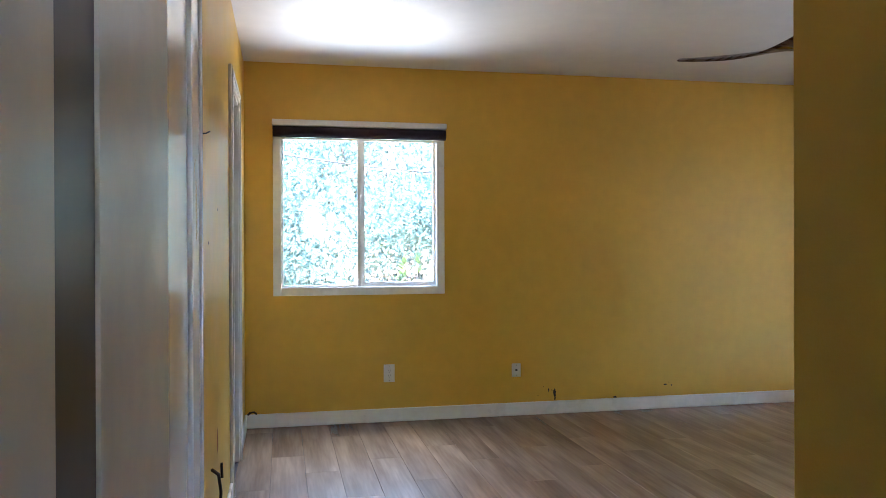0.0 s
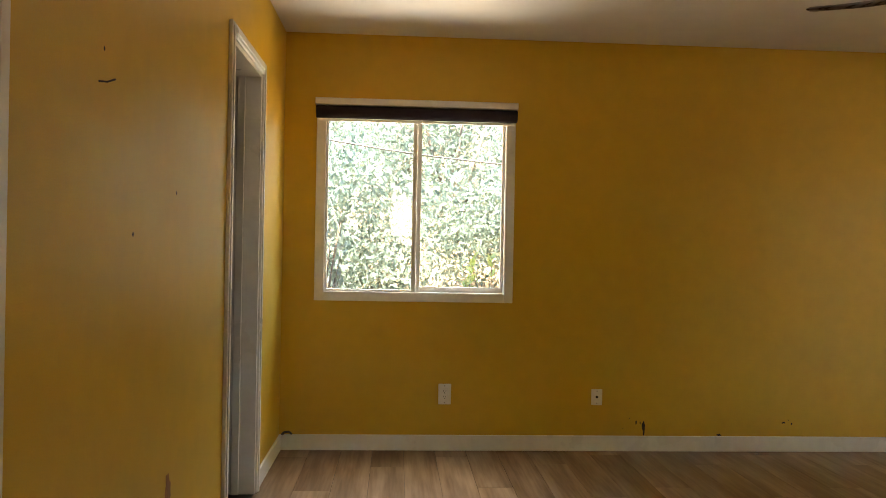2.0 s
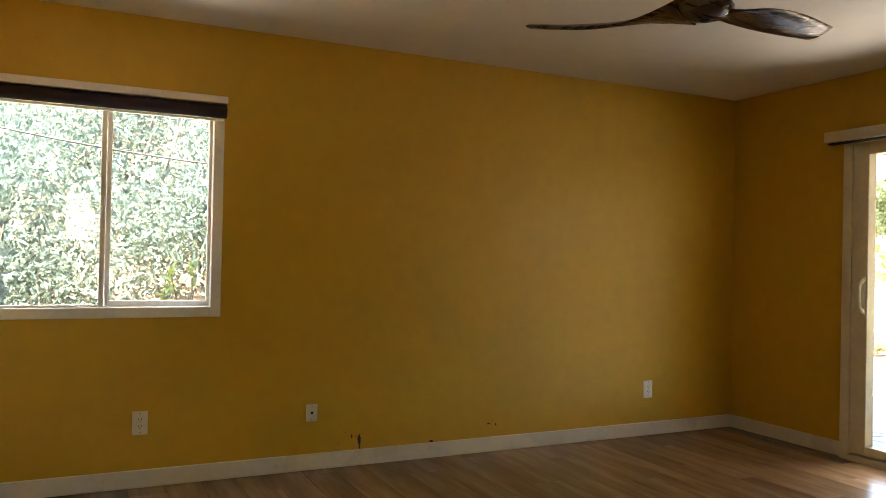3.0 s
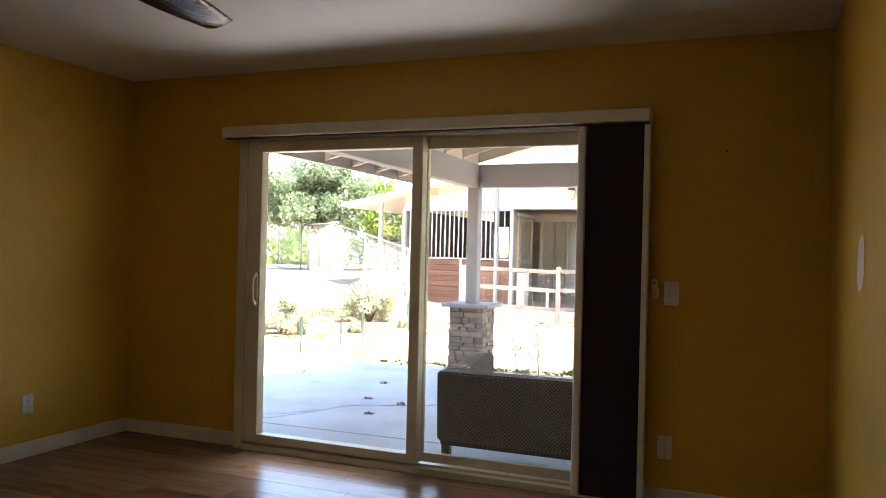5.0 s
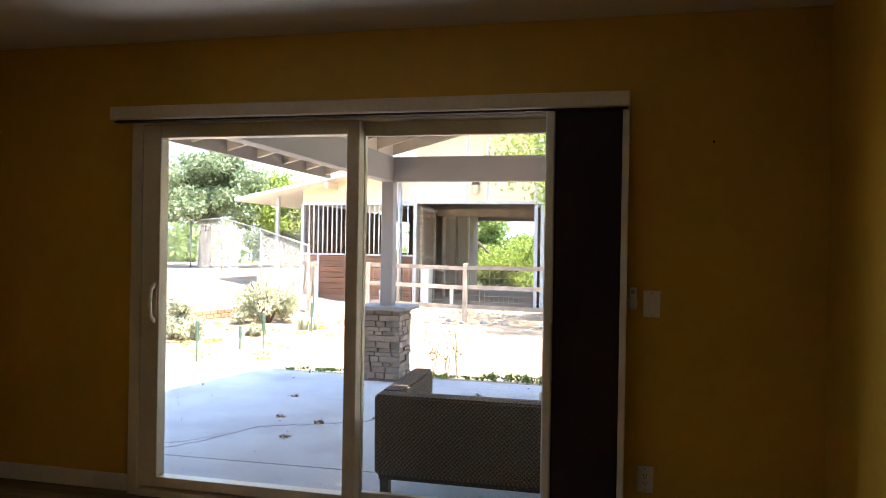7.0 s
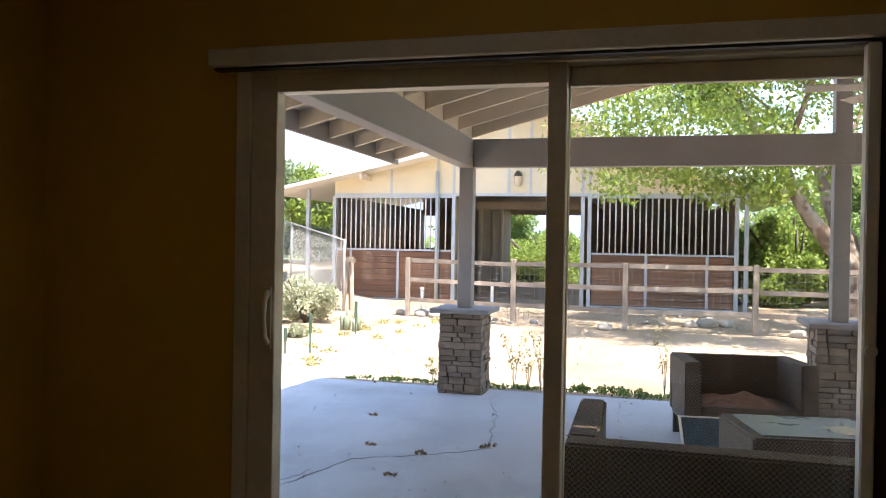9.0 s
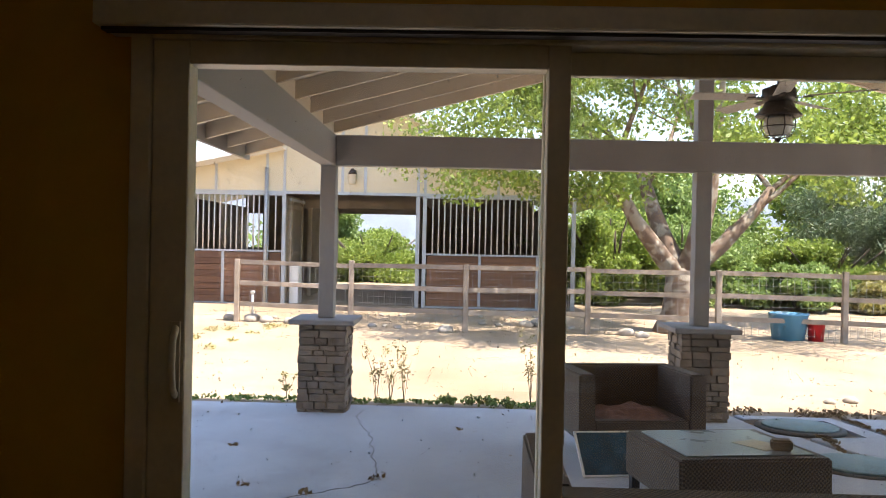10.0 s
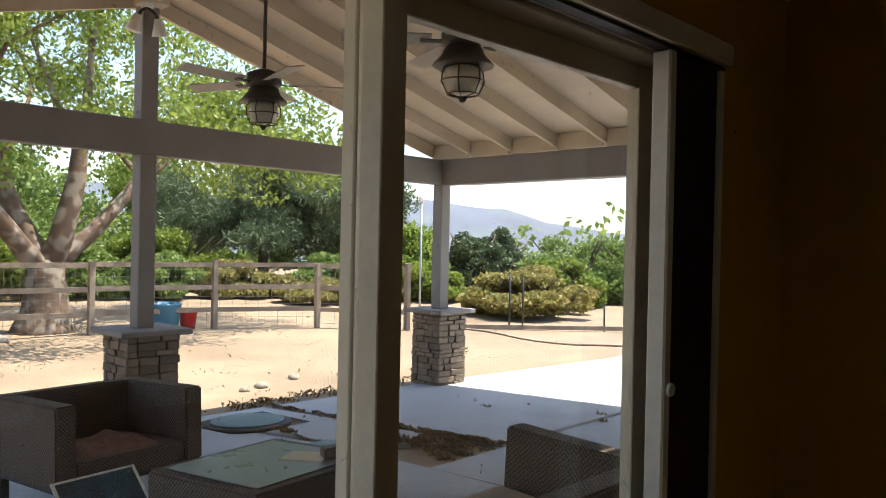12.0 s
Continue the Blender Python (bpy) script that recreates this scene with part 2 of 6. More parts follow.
def plank_material():
    """Printed wood grain, streaked along each plank, shifted from plank to plank."""
    m = bpy.data.materials.new("vinyl_plank")
    m.use_nodes = True
    t = m.node_tree
    bsdf = t.nodes["Principled BSDF"]
    coord, info = t.nodes.new("ShaderNodeTexCoord"), t.nodes.new("ShaderNodeObjectInfo")
    shift = t.nodes.new("ShaderNodeVectorMath")
    shift.operation, shift.inputs[1].default_value = "MULTIPLY_ADD", (3.7, 9.3, 2.1)
    t.links.new(info.outputs["Random"], shift.inputs[0])
    t.links.new(coord.outputs["Object"], shift.inputs[2])
    def grain(stretch, detail, lo, hi, a, b):
        mp = t.nodes.new("ShaderNodeMapping")
        mp.inputs["Scale"].default_value = stretch
        n = t.nodes.new("ShaderNodeTexNoise")
        n.inputs["Scale"].default_value, n.inputs["Detail"].default_value = 1.0, detail
        t.links.new(shift.outputs[0], mp.inputs[0])
        t.links.new(mp.outputs[0], n.inputs["Vector"])
        r = t.nodes.new("ShaderNodeMapRange")
        r.interpolation_type = "SMOOTHSTEP"
        r.inputs[1].default_value, r.inputs[2].default_value = lo, hi
        t.links.new(n.outputs[0], r.inputs[0])
        x = t.nodes.new("ShaderNodeMix")
        x.data_type = "RGBA"
        x.inputs[6].default_value, x.inputs[7].default_value = (*a, 1), (*b, 1)
        t.links.new(r.outputs[0], x.inputs[0])
        return x.outputs[2]
    def times(a, b):
        x = t.nodes.new("ShaderNodeMix")
        x.data_type, x.blend_type = "RGBA", "MULTIPLY"
        x.inputs[0].default_value = 1.0
        t.links.new(a, x.inputs[6])
        t.links.new(b, x.inputs[7])
        return x.outputs[2]
    base = grain((9, 1.1, 1), 5, 0.25, 0.75, (0.18, 0.110, 0.066), (0.34, 0.226, 0.145))
    fine = grain((70, 3.5, 1), 3, 0.25, 0.75, (0.86, 0.86, 0.86), (1.08, 1.08, 1.08))
    tone = t.nodes.new("ShaderNodeMix")
    tone.data_type = "RGBA"
    tone.inputs[6].default_value, tone.inputs[7].default_value = (0.86, 0.86, 0.86, 1), (1.12, 1.12, 1.12, 1)
    t.links.new(info.outputs["Random"], tone.inputs[0])
    t.links.new(times(times(base, fine), tone.outputs[2]), bsdf.inputs["Base Color"])
    bsdf.inputs["Roughness"].default_value = 0.26
    return m


M_YELLOW = material("mustard_paint", (0.66, 0.400, 0.042), 0.45, var=0.05, scale=1.2, bump=0.12, bump_scale=220, spec=0.4)
M_CEIL = material("ceiling_paint", (0.78, 0.76, 0.72), 0.6, var=0.03, scale=1.0, bump=0.1, bump_scale=150)
M_TRIM = material("white_trim_paint", (0.78, 0.76, 0.72), 0.32, var=0.04, scale=3)
M_VINYL = material("white_vinyl", (0.80, 0.78, 0.72), 0.35, var=0.05, scale=4)
M_CREAM = material("cream_door_frame", (0.72, 0.645, 0.49), 0.4, var=0.06, scale=5)
M_DOOR = material("gloss_white_door", (0.78, 0.78, 0.77), 0.13, var=0.03, scale=2, rough_var=0.03, spec=0.7)
M_PLANK = plank_material()
M_SUBFLOOR = material("dark_joint", (0.05, 0.035, 0.025), 0.8)
# closet walls: the room's lack of light is put into this dark colour
M_UNLIT = material("unlit_closet_wall", (0.10, 0.085, 0.07), 0.8)
M_SHADE = material("dark_plum_shade_cloth", (0.030, 0.013, 0.022), 0.9, var=0.1, scale=30, bump=0.2, bump_scale=400)
M_STEEL = material("brushed_steel", (0.45, 0.43, 0.40), 0.35, metal=1.0)
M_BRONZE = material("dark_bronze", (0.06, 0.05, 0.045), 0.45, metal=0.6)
M_PLATE = material("white_plastic", (0.82, 0.80, 0.75), 0.35, var=0.02)
M_SLOT = material("dark_slot", (0.02, 0.02, 0.02), 0.6)
M_FANWOOD = material("dark_walnut_blade", (0.085, 0.045, 0.028), 0.3, var=0.3, scale=6, stretch=(1, 8, 1))
M_GLASS = glass_material("clear_glass", dust=0.04)
M_GLASS_DUSTY = glass_material("dusty_glass", dust=0.09)
M_TAUPE = material("taupe_beam_paint", (0.25, 0.235, 0.225), 0.6, var=0.08, scale=3, bump=0.15, bump_scale=60)
M_RAFTER = material("cream_rafter_paint", (0.63, 0.53, 0.40), 0.6, var=0.06, scale=3)
M_DECKING = material("cream_roof_board", (0.66, 0.54, 0.40), 0.65, var=0.07, scale=2, stretch=(0.3, 3, 1))
M_STONE = material("ledge_stone", (0.235, 0.178, 0.130), 0.85, var=0.2, scale=14, per_piece=0.35, bump=0.8, bump_scale=30)
M_CAP = material("cap_stone", (0.26, 0.24, 0.225), 0.8, var=0.15, scale=9, bump=0.4, bump_scale=40)
M_MORTAR = material("dark_mortar", (0.11, 0.10, 0.09), 0.9)
M_CONCRETE = material("patio_concrete", (0.47, 0.48, 0.485), 0.8, var=0.08, scale=1.3, bump=0.25, bump_scale=90, second=(0.38, 0.38, 0.375), second_at=(0.55, 0.75), second_scale=0.8)
M_DIRT = material("sandy_dirt", (0.315, 0.232, 0.155), 0.95, var=0.12, scale=0.7, bump=0.7, bump_scale=9, second=(0.225, 0.16, 0.10), second_at=(0.50, 0.72), second_scale=0.23)
M_BARNCREAM = material("barn_cream_siding", (0.66, 0.57, 0.40), 0.7, var=0.05, scale=1.5)
M_BARNFRAME = material("barn_galvanised_frame", (0.42, 0.45, 0.48), 0.45, metal=0.3, var=0.08, scale=6)
M_BARNWOOD = material("barn_red_brown_plank", (0.21, 0.10, 0.055), 0.75, var=0.35, scale=3, stretch=(1, 0.25, 6), per_piece=0.3, bump=0.3, bump_scale=25)
M_BARNBAR = material("pale_painted_bar", (0.62, 0.60, 0.57), 0.5, var=0.1, scale=8)
M_AISLE = material("weathered_tan_plank", (0.36, 0.29, 0.21), 0.85, var=0.25, scale=3, stretch=(1, 1, 6), bump=0.3, bump_scale=25)
M_GLOBE = material("seeded_glass_globe", (0.62, 0.58, 0.48), 0.15, var=0.05, rough_var=0.02)
M_BARNROOF = material("barn_white_roof", (0.70, 0.69, 0.66), 0.5, var=0.05, scale=2)
M_BARNDARK = material("barn_inner_wood", (0.23, 0.185, 0.14), 0.85, var=0.2, scale=3)
M_FENCE = material("weathered_fence_wood", (0.34, 0.27, 0.21), 0.85, var=0.25, scale=4, stretch=(1, 1, 1), bump=0.5, bump_scale=30, per_piece=0.2)
M_WIRE = material("galvanised_wire", (0.40, 0.40, 0.39), 0.5, metal=0.7)
M_BARK = material("mottled_bark", (0.145, 0.095, 0.068), 0.9, var=0.2, scale=5, bump=0.6, bump_scale=14, second=(0.30, 0.255, 0.205), second_at=(0.51, 0.57), second_scale=3.5)
M_BARKDARK = material("dark_bark", (0.09, 0.065, 0.05), 0.95, var=0.3, scale=6, bump=0.8, bump_scale=15)
M_STUCCO = material("house_stucco", (0.55, 0.50, 0.42), 0.85, var=0.05, scale=2, bump=0.3, bump_scale=120)
M_ROOF = material("roof_sheet", (0.20, 0.18, 0.16), 0.85, var=0.1)

# ---- the room ----
RX, RY, RZ = 5.10, -4.40, 2.44          # east wall, south wall, ceiling
HX, HY = 0.912, -4.92                    # hall's east wall, bedroom door frame
T = 0.12

# north wall with the window opening
WX0, WX1, WZ0, WZ1 = 0.187, 1.358, 0.876, 2.03
structure("wall_north", boxes(((-T, 0, 0), (WX0, T, RZ)), ((WX1, 0, 0), (RX, T, RZ)), ((WX0, 0, 0), (WX1, T, WZ0)), ((WX0, 0, WZ1), (WX1, T, RZ))), M_YELLOW, "mustard yellow painted wall with a window", "wall")
# west wall with two door openings
AY0, AY1 = -4.10, -3.305                 # closet opening
BY0, BY1 = -1.46, -0.804                 # second opening
DZ = 2.013
structure("wall_west", boxes(((-T, BY1, 0), (0, 0, RZ)), ((-T, AY1, 0), (0, BY0, RZ)), ((-T, -6.9, 0), (0, AY0, RZ)),
                             ((-T, BY0, DZ), (0, BY1, RZ)), ((-T, AY0, DZ), (0, AY1, RZ))), M_YELLOW, "mustard yellow painted wall with two door openings", "wall")
# east wall with the sliding door opening
SY0, SY1, SZ1 = -0.945, -3.444, 2.06
structure("wall_east", boxes(((RX, SY0, 0), (RX + 0.15, T, RZ)), ((RX, RY - T, 0), (RX + 0.15, SY1, RZ)), ((RX, SY1, SZ1), (RX + 0.15, SY0, RZ))), M_YELLOW, "mustard yellow painted wall around a sliding glass door", "wall")
structure("wall_south", boxes(((HX, RY - T, 0), (RX, RY, RZ)), ((HX, -6.9, 0), (HX + T, RY - T, RZ))), M_YELLOW, "mustard yellow painted wall ending at the hall corner", "wall")
# the unseen end wall has an added opening that lets daylight into the hall
structure("wall_hall", boxes(((-T, -7.0, 0), (HX + T, -6.9, 1.35)), ((-T, -7.0, 1.95), (HX + T, -6.9, RZ)), ((-T, -7.0, 1.35), (0.58, -6.9, 1.95)), ((0.86, -7.0, 1.35), (HX + T, -6.9, 1.95)), ((0, HY - 0.40, 0), (0.14, HY + 0.06, RZ)), ((0.14, HY - 0.06, 2.06), (HX, HY + 0.06, RZ))), M_YELLOW, "mustard painted hall walls, an added daylight opening in the unseen end", "wall")
# plain closing walls, coloured dark so the closets read as unlit
structure("wall_closet", boxes(((-1.5, -5.0, 0), (-1.4, 0.0, RZ)), ((-1.4, -5.0, 0), (-T, -4.9, RZ)), ((-1.4, -2.6, 0), (-T, -2.5, RZ)), ((-1.4, -0.1, 0), (-T, 0, RZ))), M_UNLIT, "closet wall coloured dark for the unlit room beyond the doorways", "wall")
structure("ceiling", boxes(((-1.5, -7.0, RZ), (RX + 0.15, T, RZ + 0.1))), M_CEIL, "smooth white painted ceiling", "ceiling")
structure("house_outside_wall", boxes(((-1.5, T + 0.003, -0.2), (WX0 - 0.03, T + 0.03, 2.6)), ((WX1 + 0.03, T + 0.003, -0.2), (RX + 0.18, T + 0.03, 2.6)), ((WX0 - 0.03, T + 0.003, -0.2), (WX1 + 0.03, T + 0.03, WZ0 - 0.03)), ((WX0 - 0.03, T + 0.003, WZ1 + 0.03), (WX1 + 0.03, T + 0.03, 2.6)),
                                      ((RX + 0.153, SY0 + 0.03, -0.2), (RX + 0.18, T + 0.003, 3.3)), ((RX + 0.153, -9.2, -0.2), (RX + 0.18, SY1 - 0.03, 3.3)), ((RX + 0.153, SY1 - 0.03, SZ1 + 0.03), (RX + 0.18, SY0 + 0.03, 3.3))), M_STUCCO, "beige stucco outside wall of the house", "wall")
structure("house_roof", boxes(((-2.0, -9.2, 2.62), (RX + 0.15, 0.7, 2.75))), M_ROOF, "plain roof slab over the house", "roof")

# floor: dark bed with planks laid along the room
floor = structure("floor", boxes(((-1.5, -7.0, -0.15), (RX + 0.02, T, -0.006))), M_SUBFLOOR, "brown wood-look vinyl plank floor", "floor")


# baseboards
def baseboard(name, lo, hi):
    bm = boxes((lo, hi), bevel=0.004)
    return structure(name, bm, M_TRIM, "white painted baseboard", "baseboard")


BH, BT = 0.092, 0.014
baseboard("baseboard_north", (0, -BT, 0), (RX, 0, BH))
baseboard("baseboard_east_1", (RX - BT, SY0 + 0.002, 0), (RX, -BT, BH))
baseboard("baseboard_east_2", (RX - BT, RY + BT, 0), (RX, SY1 - 0.002, BH))
baseboard("baseboard_south", (HX, RY, 0), (RX, RY + BT, BH))
baseboard("baseboard_west_1", (0, BY1 + 0.062, 0), (BT, -BT, BH))
baseboard("baseboard_west_2", (0, AY1 + 0.062, 0), (BT, BY0 - 0.062, BH))


# door casings, jambs and stops
def doorway(name, y0, y1, strike_z, label, sx=-0.131):
    ob = tagged(new(name), label, "door frame", kind="structure")
    for a, b in ((y0 - 0.06, y0 - 0.004), (y1 + 0.004, y1 + 0.06)):
        part("casing", boxes(((0, a, 0), (0.017, b, DZ + 0.06)), ((0.017, a + 0.012, 0), (0.022, b - 0.02, DZ + 0.045)), bevel=0.003), M_TRIM, ob)
    part("head_casing", boxes(((0.001, y0 - 0.003, DZ + 0.004), (0.017, y1 + 0.003, DZ + 0.06)), ((0.017, y0 - 0.002, DZ + 0.02), (0.022, y1 + 0.002, DZ + 0.045)), bevel=0.003), M_TRIM, ob)
    for a, b in ((y0 - 0.003, y0 + 0.016), (y1 - 0.016, y1 + 0.003)):
        part("jamb", boxes(((-0.155, a, 0), (0.006, b, DZ))), M_TRIM, ob)
    part("head_jamb", boxes(((-0.155, y0 + 0.017, DZ - 0.016), (0.006, y1 - 0.017, DZ + 0.003))), M_TRIM, ob)
    for a, b in ((y0 + 0.017, y0 + 0.028), (y1 - 0.028, y1 - 0.017)):
        part("door_stop", boxes(((-0.105, a, 0), (-0.068, b, DZ - 0.017)), bevel=0.002), M_TRIM, ob)
    strike = part("strike_plate", boxes(((sx - 0.019, y1 - 0.0335, strike_z - 0.035), (sx + 0.019, y1 - 0.0285, strike_z + 0.035)), bevel=0.001), M_BRONZE, ob, "dark metal strike plate")
    part("latch_hole", boxes(((sx - 0.009, y1 - 0.035, strike_z - 0.016), (sx + 0.007, y1 - 0.0336, strike_z + 0.016))), M_SLOT, strike)
    return ob


doorway("door_1", AY0, AY1, 0.80, "white painted closet door frame, dark room beyond", -0.087)
doorway("door_2", BY0, BY1, 0.95, "white painted narrow door frame standing open")

# bedroom door, opened flat along the hall's west side, and its frame
frame_3 = tagged(new("door_3"), "taupe painted bedroom door frame in the hall", "door frame", kind="structure")
part("jamb", boxes(((0.142, HY - 0.11, 0), (0.183, HY + 0.06, 2.045)), bevel=0.002), M_CREAM, frame_3)
part("casing", boxes(((0.142, HY - 0.40, 0), (0.184, HY - 0.165, 2.045)), bevel=0.002), M_CREAM, frame_3)
part("jamb", boxes(((HX - 0.022, HY - 0.075, 0), (HX - 0.002, HY + 0.06, 2.045)), bevel=0.002), M_CREAM, frame_3)
part("head_jamb", boxes(((0.184, HY - 0.075, 2.025), (HX - 0.023, HY + 0.06, 2.045))), M_CREAM, frame_3)
# dark filler strip: paints the shade of the hinge gap, no actual stop
part("door_stop", boxes(((0.142, HY - 0.164, 0), (0.182, HY - 0.111, 2.02))), M_BRONZE, frame_3, "dark strip standing in for the shaded hinge gap")
leaf = thing("bedroom_door", (0.10, -4.84, 0.01), "glossy white panelled bedroom door standing open against the wall", "door")
LX0, LX1, LY0, LY1 = 0.085, 0.120, -4.85, -3.995
part("slab", boxes(((LX0, LY0, 0.012), (LX1 - 0.006, LY1, 2.02)), bevel=0.002), M_DOOR, leaf)
part("face_panel", boxes(((LX1 - 0.0055, LY0, 0.012), (LX1 - 0.001, -4.532, 2.02)), ((LX1 - 0.0055, -4.508, 0.012), (LX1 - 0.001, -4.157, 2.02)), ((LX1 - 0.0055, -4.132, 0.012), (LX1 - 0.001, LY1, 2.02)), bevel=0.002), M_DOOR, leaf)
for y in (-4.52, -4.144):
    bm = bmesh.new()
    tube(bm, [(LX1 - 0.004, y, 0.02), (LX1 - 0.004, y, 2.01)], 0.008, 10)
    part("bead_moulding", bm, M_DOOR, leaf)

leaf.location.x += 0.058
leaf.rotation_euler = (0, 0, radians(4))

# ---- window in the north wall ----
win = tagged(new("window_1"), "white vinyl sliding window onto green shrubs", "window", kind="structure")
part("window_frame", boxes(((WX0, -0.006, WZ0), (WX0 + 0.055, 0.09, WZ1)), ((WX1 - 0.055, -0.006, WZ0), (WX1, 0.09, WZ1)), ((WX0 + 0.0552, -0.005, WZ0), (WX1 - 0.0552, 0.09, WZ0 + 0.055)), ((WX0 + 0.0552, -0.005, WZ1 - 0.05), (WX1 - 0.0552, 0.09, WZ1)), bevel=0.003), M_VINYL, win)
WMX = 0.775
part("fixed_mullion", boxes(((WMX + 0.004, 0.04, WZ0 + 0.056), (WMX + 0.03, 0.08, WZ1 - 0.051)), bevel=0.002), M_VINYL, win)
sash = part("sash", boxes(((WX0 + 0.056, 0.012, WZ0 + 0.056), (WX0 + 0.068, 0.038, WZ1 - 0.051)), ((WMX - 0.022, 0.012, WZ0 + 0.056), (WMX + 0.003, 0.038, WZ1 - 0.051)), ((WX0 + 0.0682, 0.013, WZ0 + 0.056), (WMX - 0.0222, 0.038, WZ0 + 0.068)), ((WX0 + 0.0682, 0.013, WZ1 - 0.08), (WMX - 0.0222, 0.038, WZ1 - 0.051)), bevel=0.002), M_VINYL, win)
part("fixed_sash", boxes(((WMX + 0.031, 0.045, WZ0 + 0.056), (WX1 - 0.056, 0.075, WZ0 + 0.085)), ((WX1 - 0.07, 0.045, WZ0 + 0.0852), (WX1 - 0.056, 0.075, WZ1 - 0.051))), M_VINYL, win)
part("latch", boxes(((WMX - 0.012, 0.0, 1.42), (WMX - 0.002, 0.0118, 1.50)), bevel=0.002), M_VINYL, sash)
for a, b, y in ((WX0 + 0.068, WMX - 0.022, 0.025), (WMX + 0.03, WX1 - 0.07, 0.06)):
    g = part("pane", boxes(((a, y, WZ0 + 0.068), (b, y + 0.004, WZ1 - 0.052))), M_GLASS, win)
    g.visible_shadow = False
blind = thing("roller_blind", (0.77, -0.03, 1.93), "rolled-up dark plum roller blind under a white cassette", "blind")
part("cassette", boxes(((WX0 - 0.004, -0.075, 2.012), (WX1 + 0.004, -0.007, 2.052)), bevel=0.004), M_VINYL, blind, "white cassette")
bm = bmesh.new()
tube(bm, [(WX0, -0.04, 1.975), (WX1, -0.04, 1.975)], 0.036, 20)
part("roll", bm, M_SHADE, blind, "dark plum cloth roll")
part("bottom_bar", boxes(((WX0 + 0.01, -0.05, 1.922), (WX1 - 0.01, -0.03, 1.936)), bevel=0.003), M_VINYL, blind, "white bottom bar")

# ---- sliding glass door in the east wall ----
sl = tagged(new("window_2"), "cream framed sliding glass patio door", "sliding door", kind="structure")
F0, F1 = RX - 0.05, RX + 0.10
part("door_frame", boxes(((F0, SY0 - 0.062, 0.0), (F1, SY0, SZ1)), ((F0, SY1, 0.0), (F1, SY1 + 0.06, SZ1)), ((F0 + 0.001, SY1 + 0.0602, 1.985), (F1, SY0 - 0.0622, SZ1)), bevel=0.004), M_CREAM, sl)
part("track", boxes(((F0 - 0.004, SY1 + 0.061, 0.0), (F1, SY0 - 0.063, 0.035)), ((RX - 0.004, SY1 + 0.061, 0.035), (RX - 0.001, SY0 - 0.063, 0.05))), M_CREAM, sl)


def panel(name, y0, y1, x, stile0, stile1, depth, pane_at):
    p = part(name, boxes(((x, y0 - stile0, 0.052), (x + depth, y0, 1.984)), ((x, y1, 0.052), (x + depth, y1 + stile1, 1.984)),
                         ((x + 0.001, y1 + stile1 + 0.0002, 0.052), (x + depth - 0.001, y0 - stile0 - 0.0002, 0.105)), ((x + 0.001, y1 + stile1 + 0.0002, 1.914), (x + depth - 0.001, y0 - stile0 - 0.0002, 1.984)), bevel=0.003), M_CREAM, sl)
    g = part("pane", boxes(((x + pane_at, y1 + stile1 - 0.003, 0.103), (x + pane_at + 0.005, y0 - stile0 + 0.003, 1.917))), M_GLASS_DUSTY, p)
    g.visible_shadow = False
    return p


p1 = panel("sliding_panel", SY0 - 0.064, -2.238, RX - 0.04, 0.108, 0.066, 0.075, 0.058)
p2 = panel("fixed_panel", -2.167, SY1 + 0.062, RX + 0.0365, 0.075, 0.085, 0.04, 0.012)
bm = bmesh.new()
tube(bm, [(RX - 0.042, -1.092, 0.935), (RX - 0.085, -1.098, 0.965), (RX - 0.098, -1.10, 1.035), (RX - 0.085, -1.098, 1.105), (RX - 0.042, -1.092, 1.135)], 0.011, 10)
part("pull_handle", bm, M_CREAM, p1, "curved cream pull handle")
part("handle_plate", boxes(((RX - 0.048, -1.106, 0.915), (RX - 0.0405, -1.072, 1.155)), bevel=0.002), M_CREAM, p1)
valance = thing("blind_head_rail", (RX - 0.082, -2.15, 2.06), "long white head rail above the sliding door", "blind")
part("rail_body", boxes(((RX - 0.15, -3.55, 1.999), (RX - 0.001, -0.876, 2.067)), bevel=0.005), M_CREAM, valance)
part("rail_channel", boxes(((RX - 0.124, -3.54, 1.989), (RX - 0.082, -0.89, 1.9985))), M_BRONZE, valance)
shade = thing("vertical_shade", (RX - 0.092, -3.38, 0.02), "dark plum vertical shade stacked at the door's side", "blind")
part("shade_cloth", boxes(((RX - 0.112, -3.517, 0.03), (RX - 0.078, -3.218, 1.988)), bevel=0.006), M_SHADE, shade)
lead = part("leading_rail", boxes(((RX - 0.128, -3.217, 0.025), (RX - 0.07, -3.175, 1.988)), bevel=0.006), M_VINYL, shade, "white leading rail")
bm = bmesh.new()
lathe(bm, [(0.010, 0), (0.020, 0.004), (0.018, 0.014)], pose(RX - 0.128, -3.20, 1.025, 0, -90, 0), 20)
part("finger_pull", bm, M_VINYL, lead, "round white finger pull")
part("end_rail", boxes(((RX - 0.122, -3.548, 0.025), (RX - 0.064, -3.518, 1.988)), bevel=0.004), M_VINYL, shade, "white end rail")
# ---- ground and distance ----
def smooth(a, b, x):
    u = min(1.0, max(0.0, (x - a) / (b - a)))
    return u * u * (3 - 2 * u)


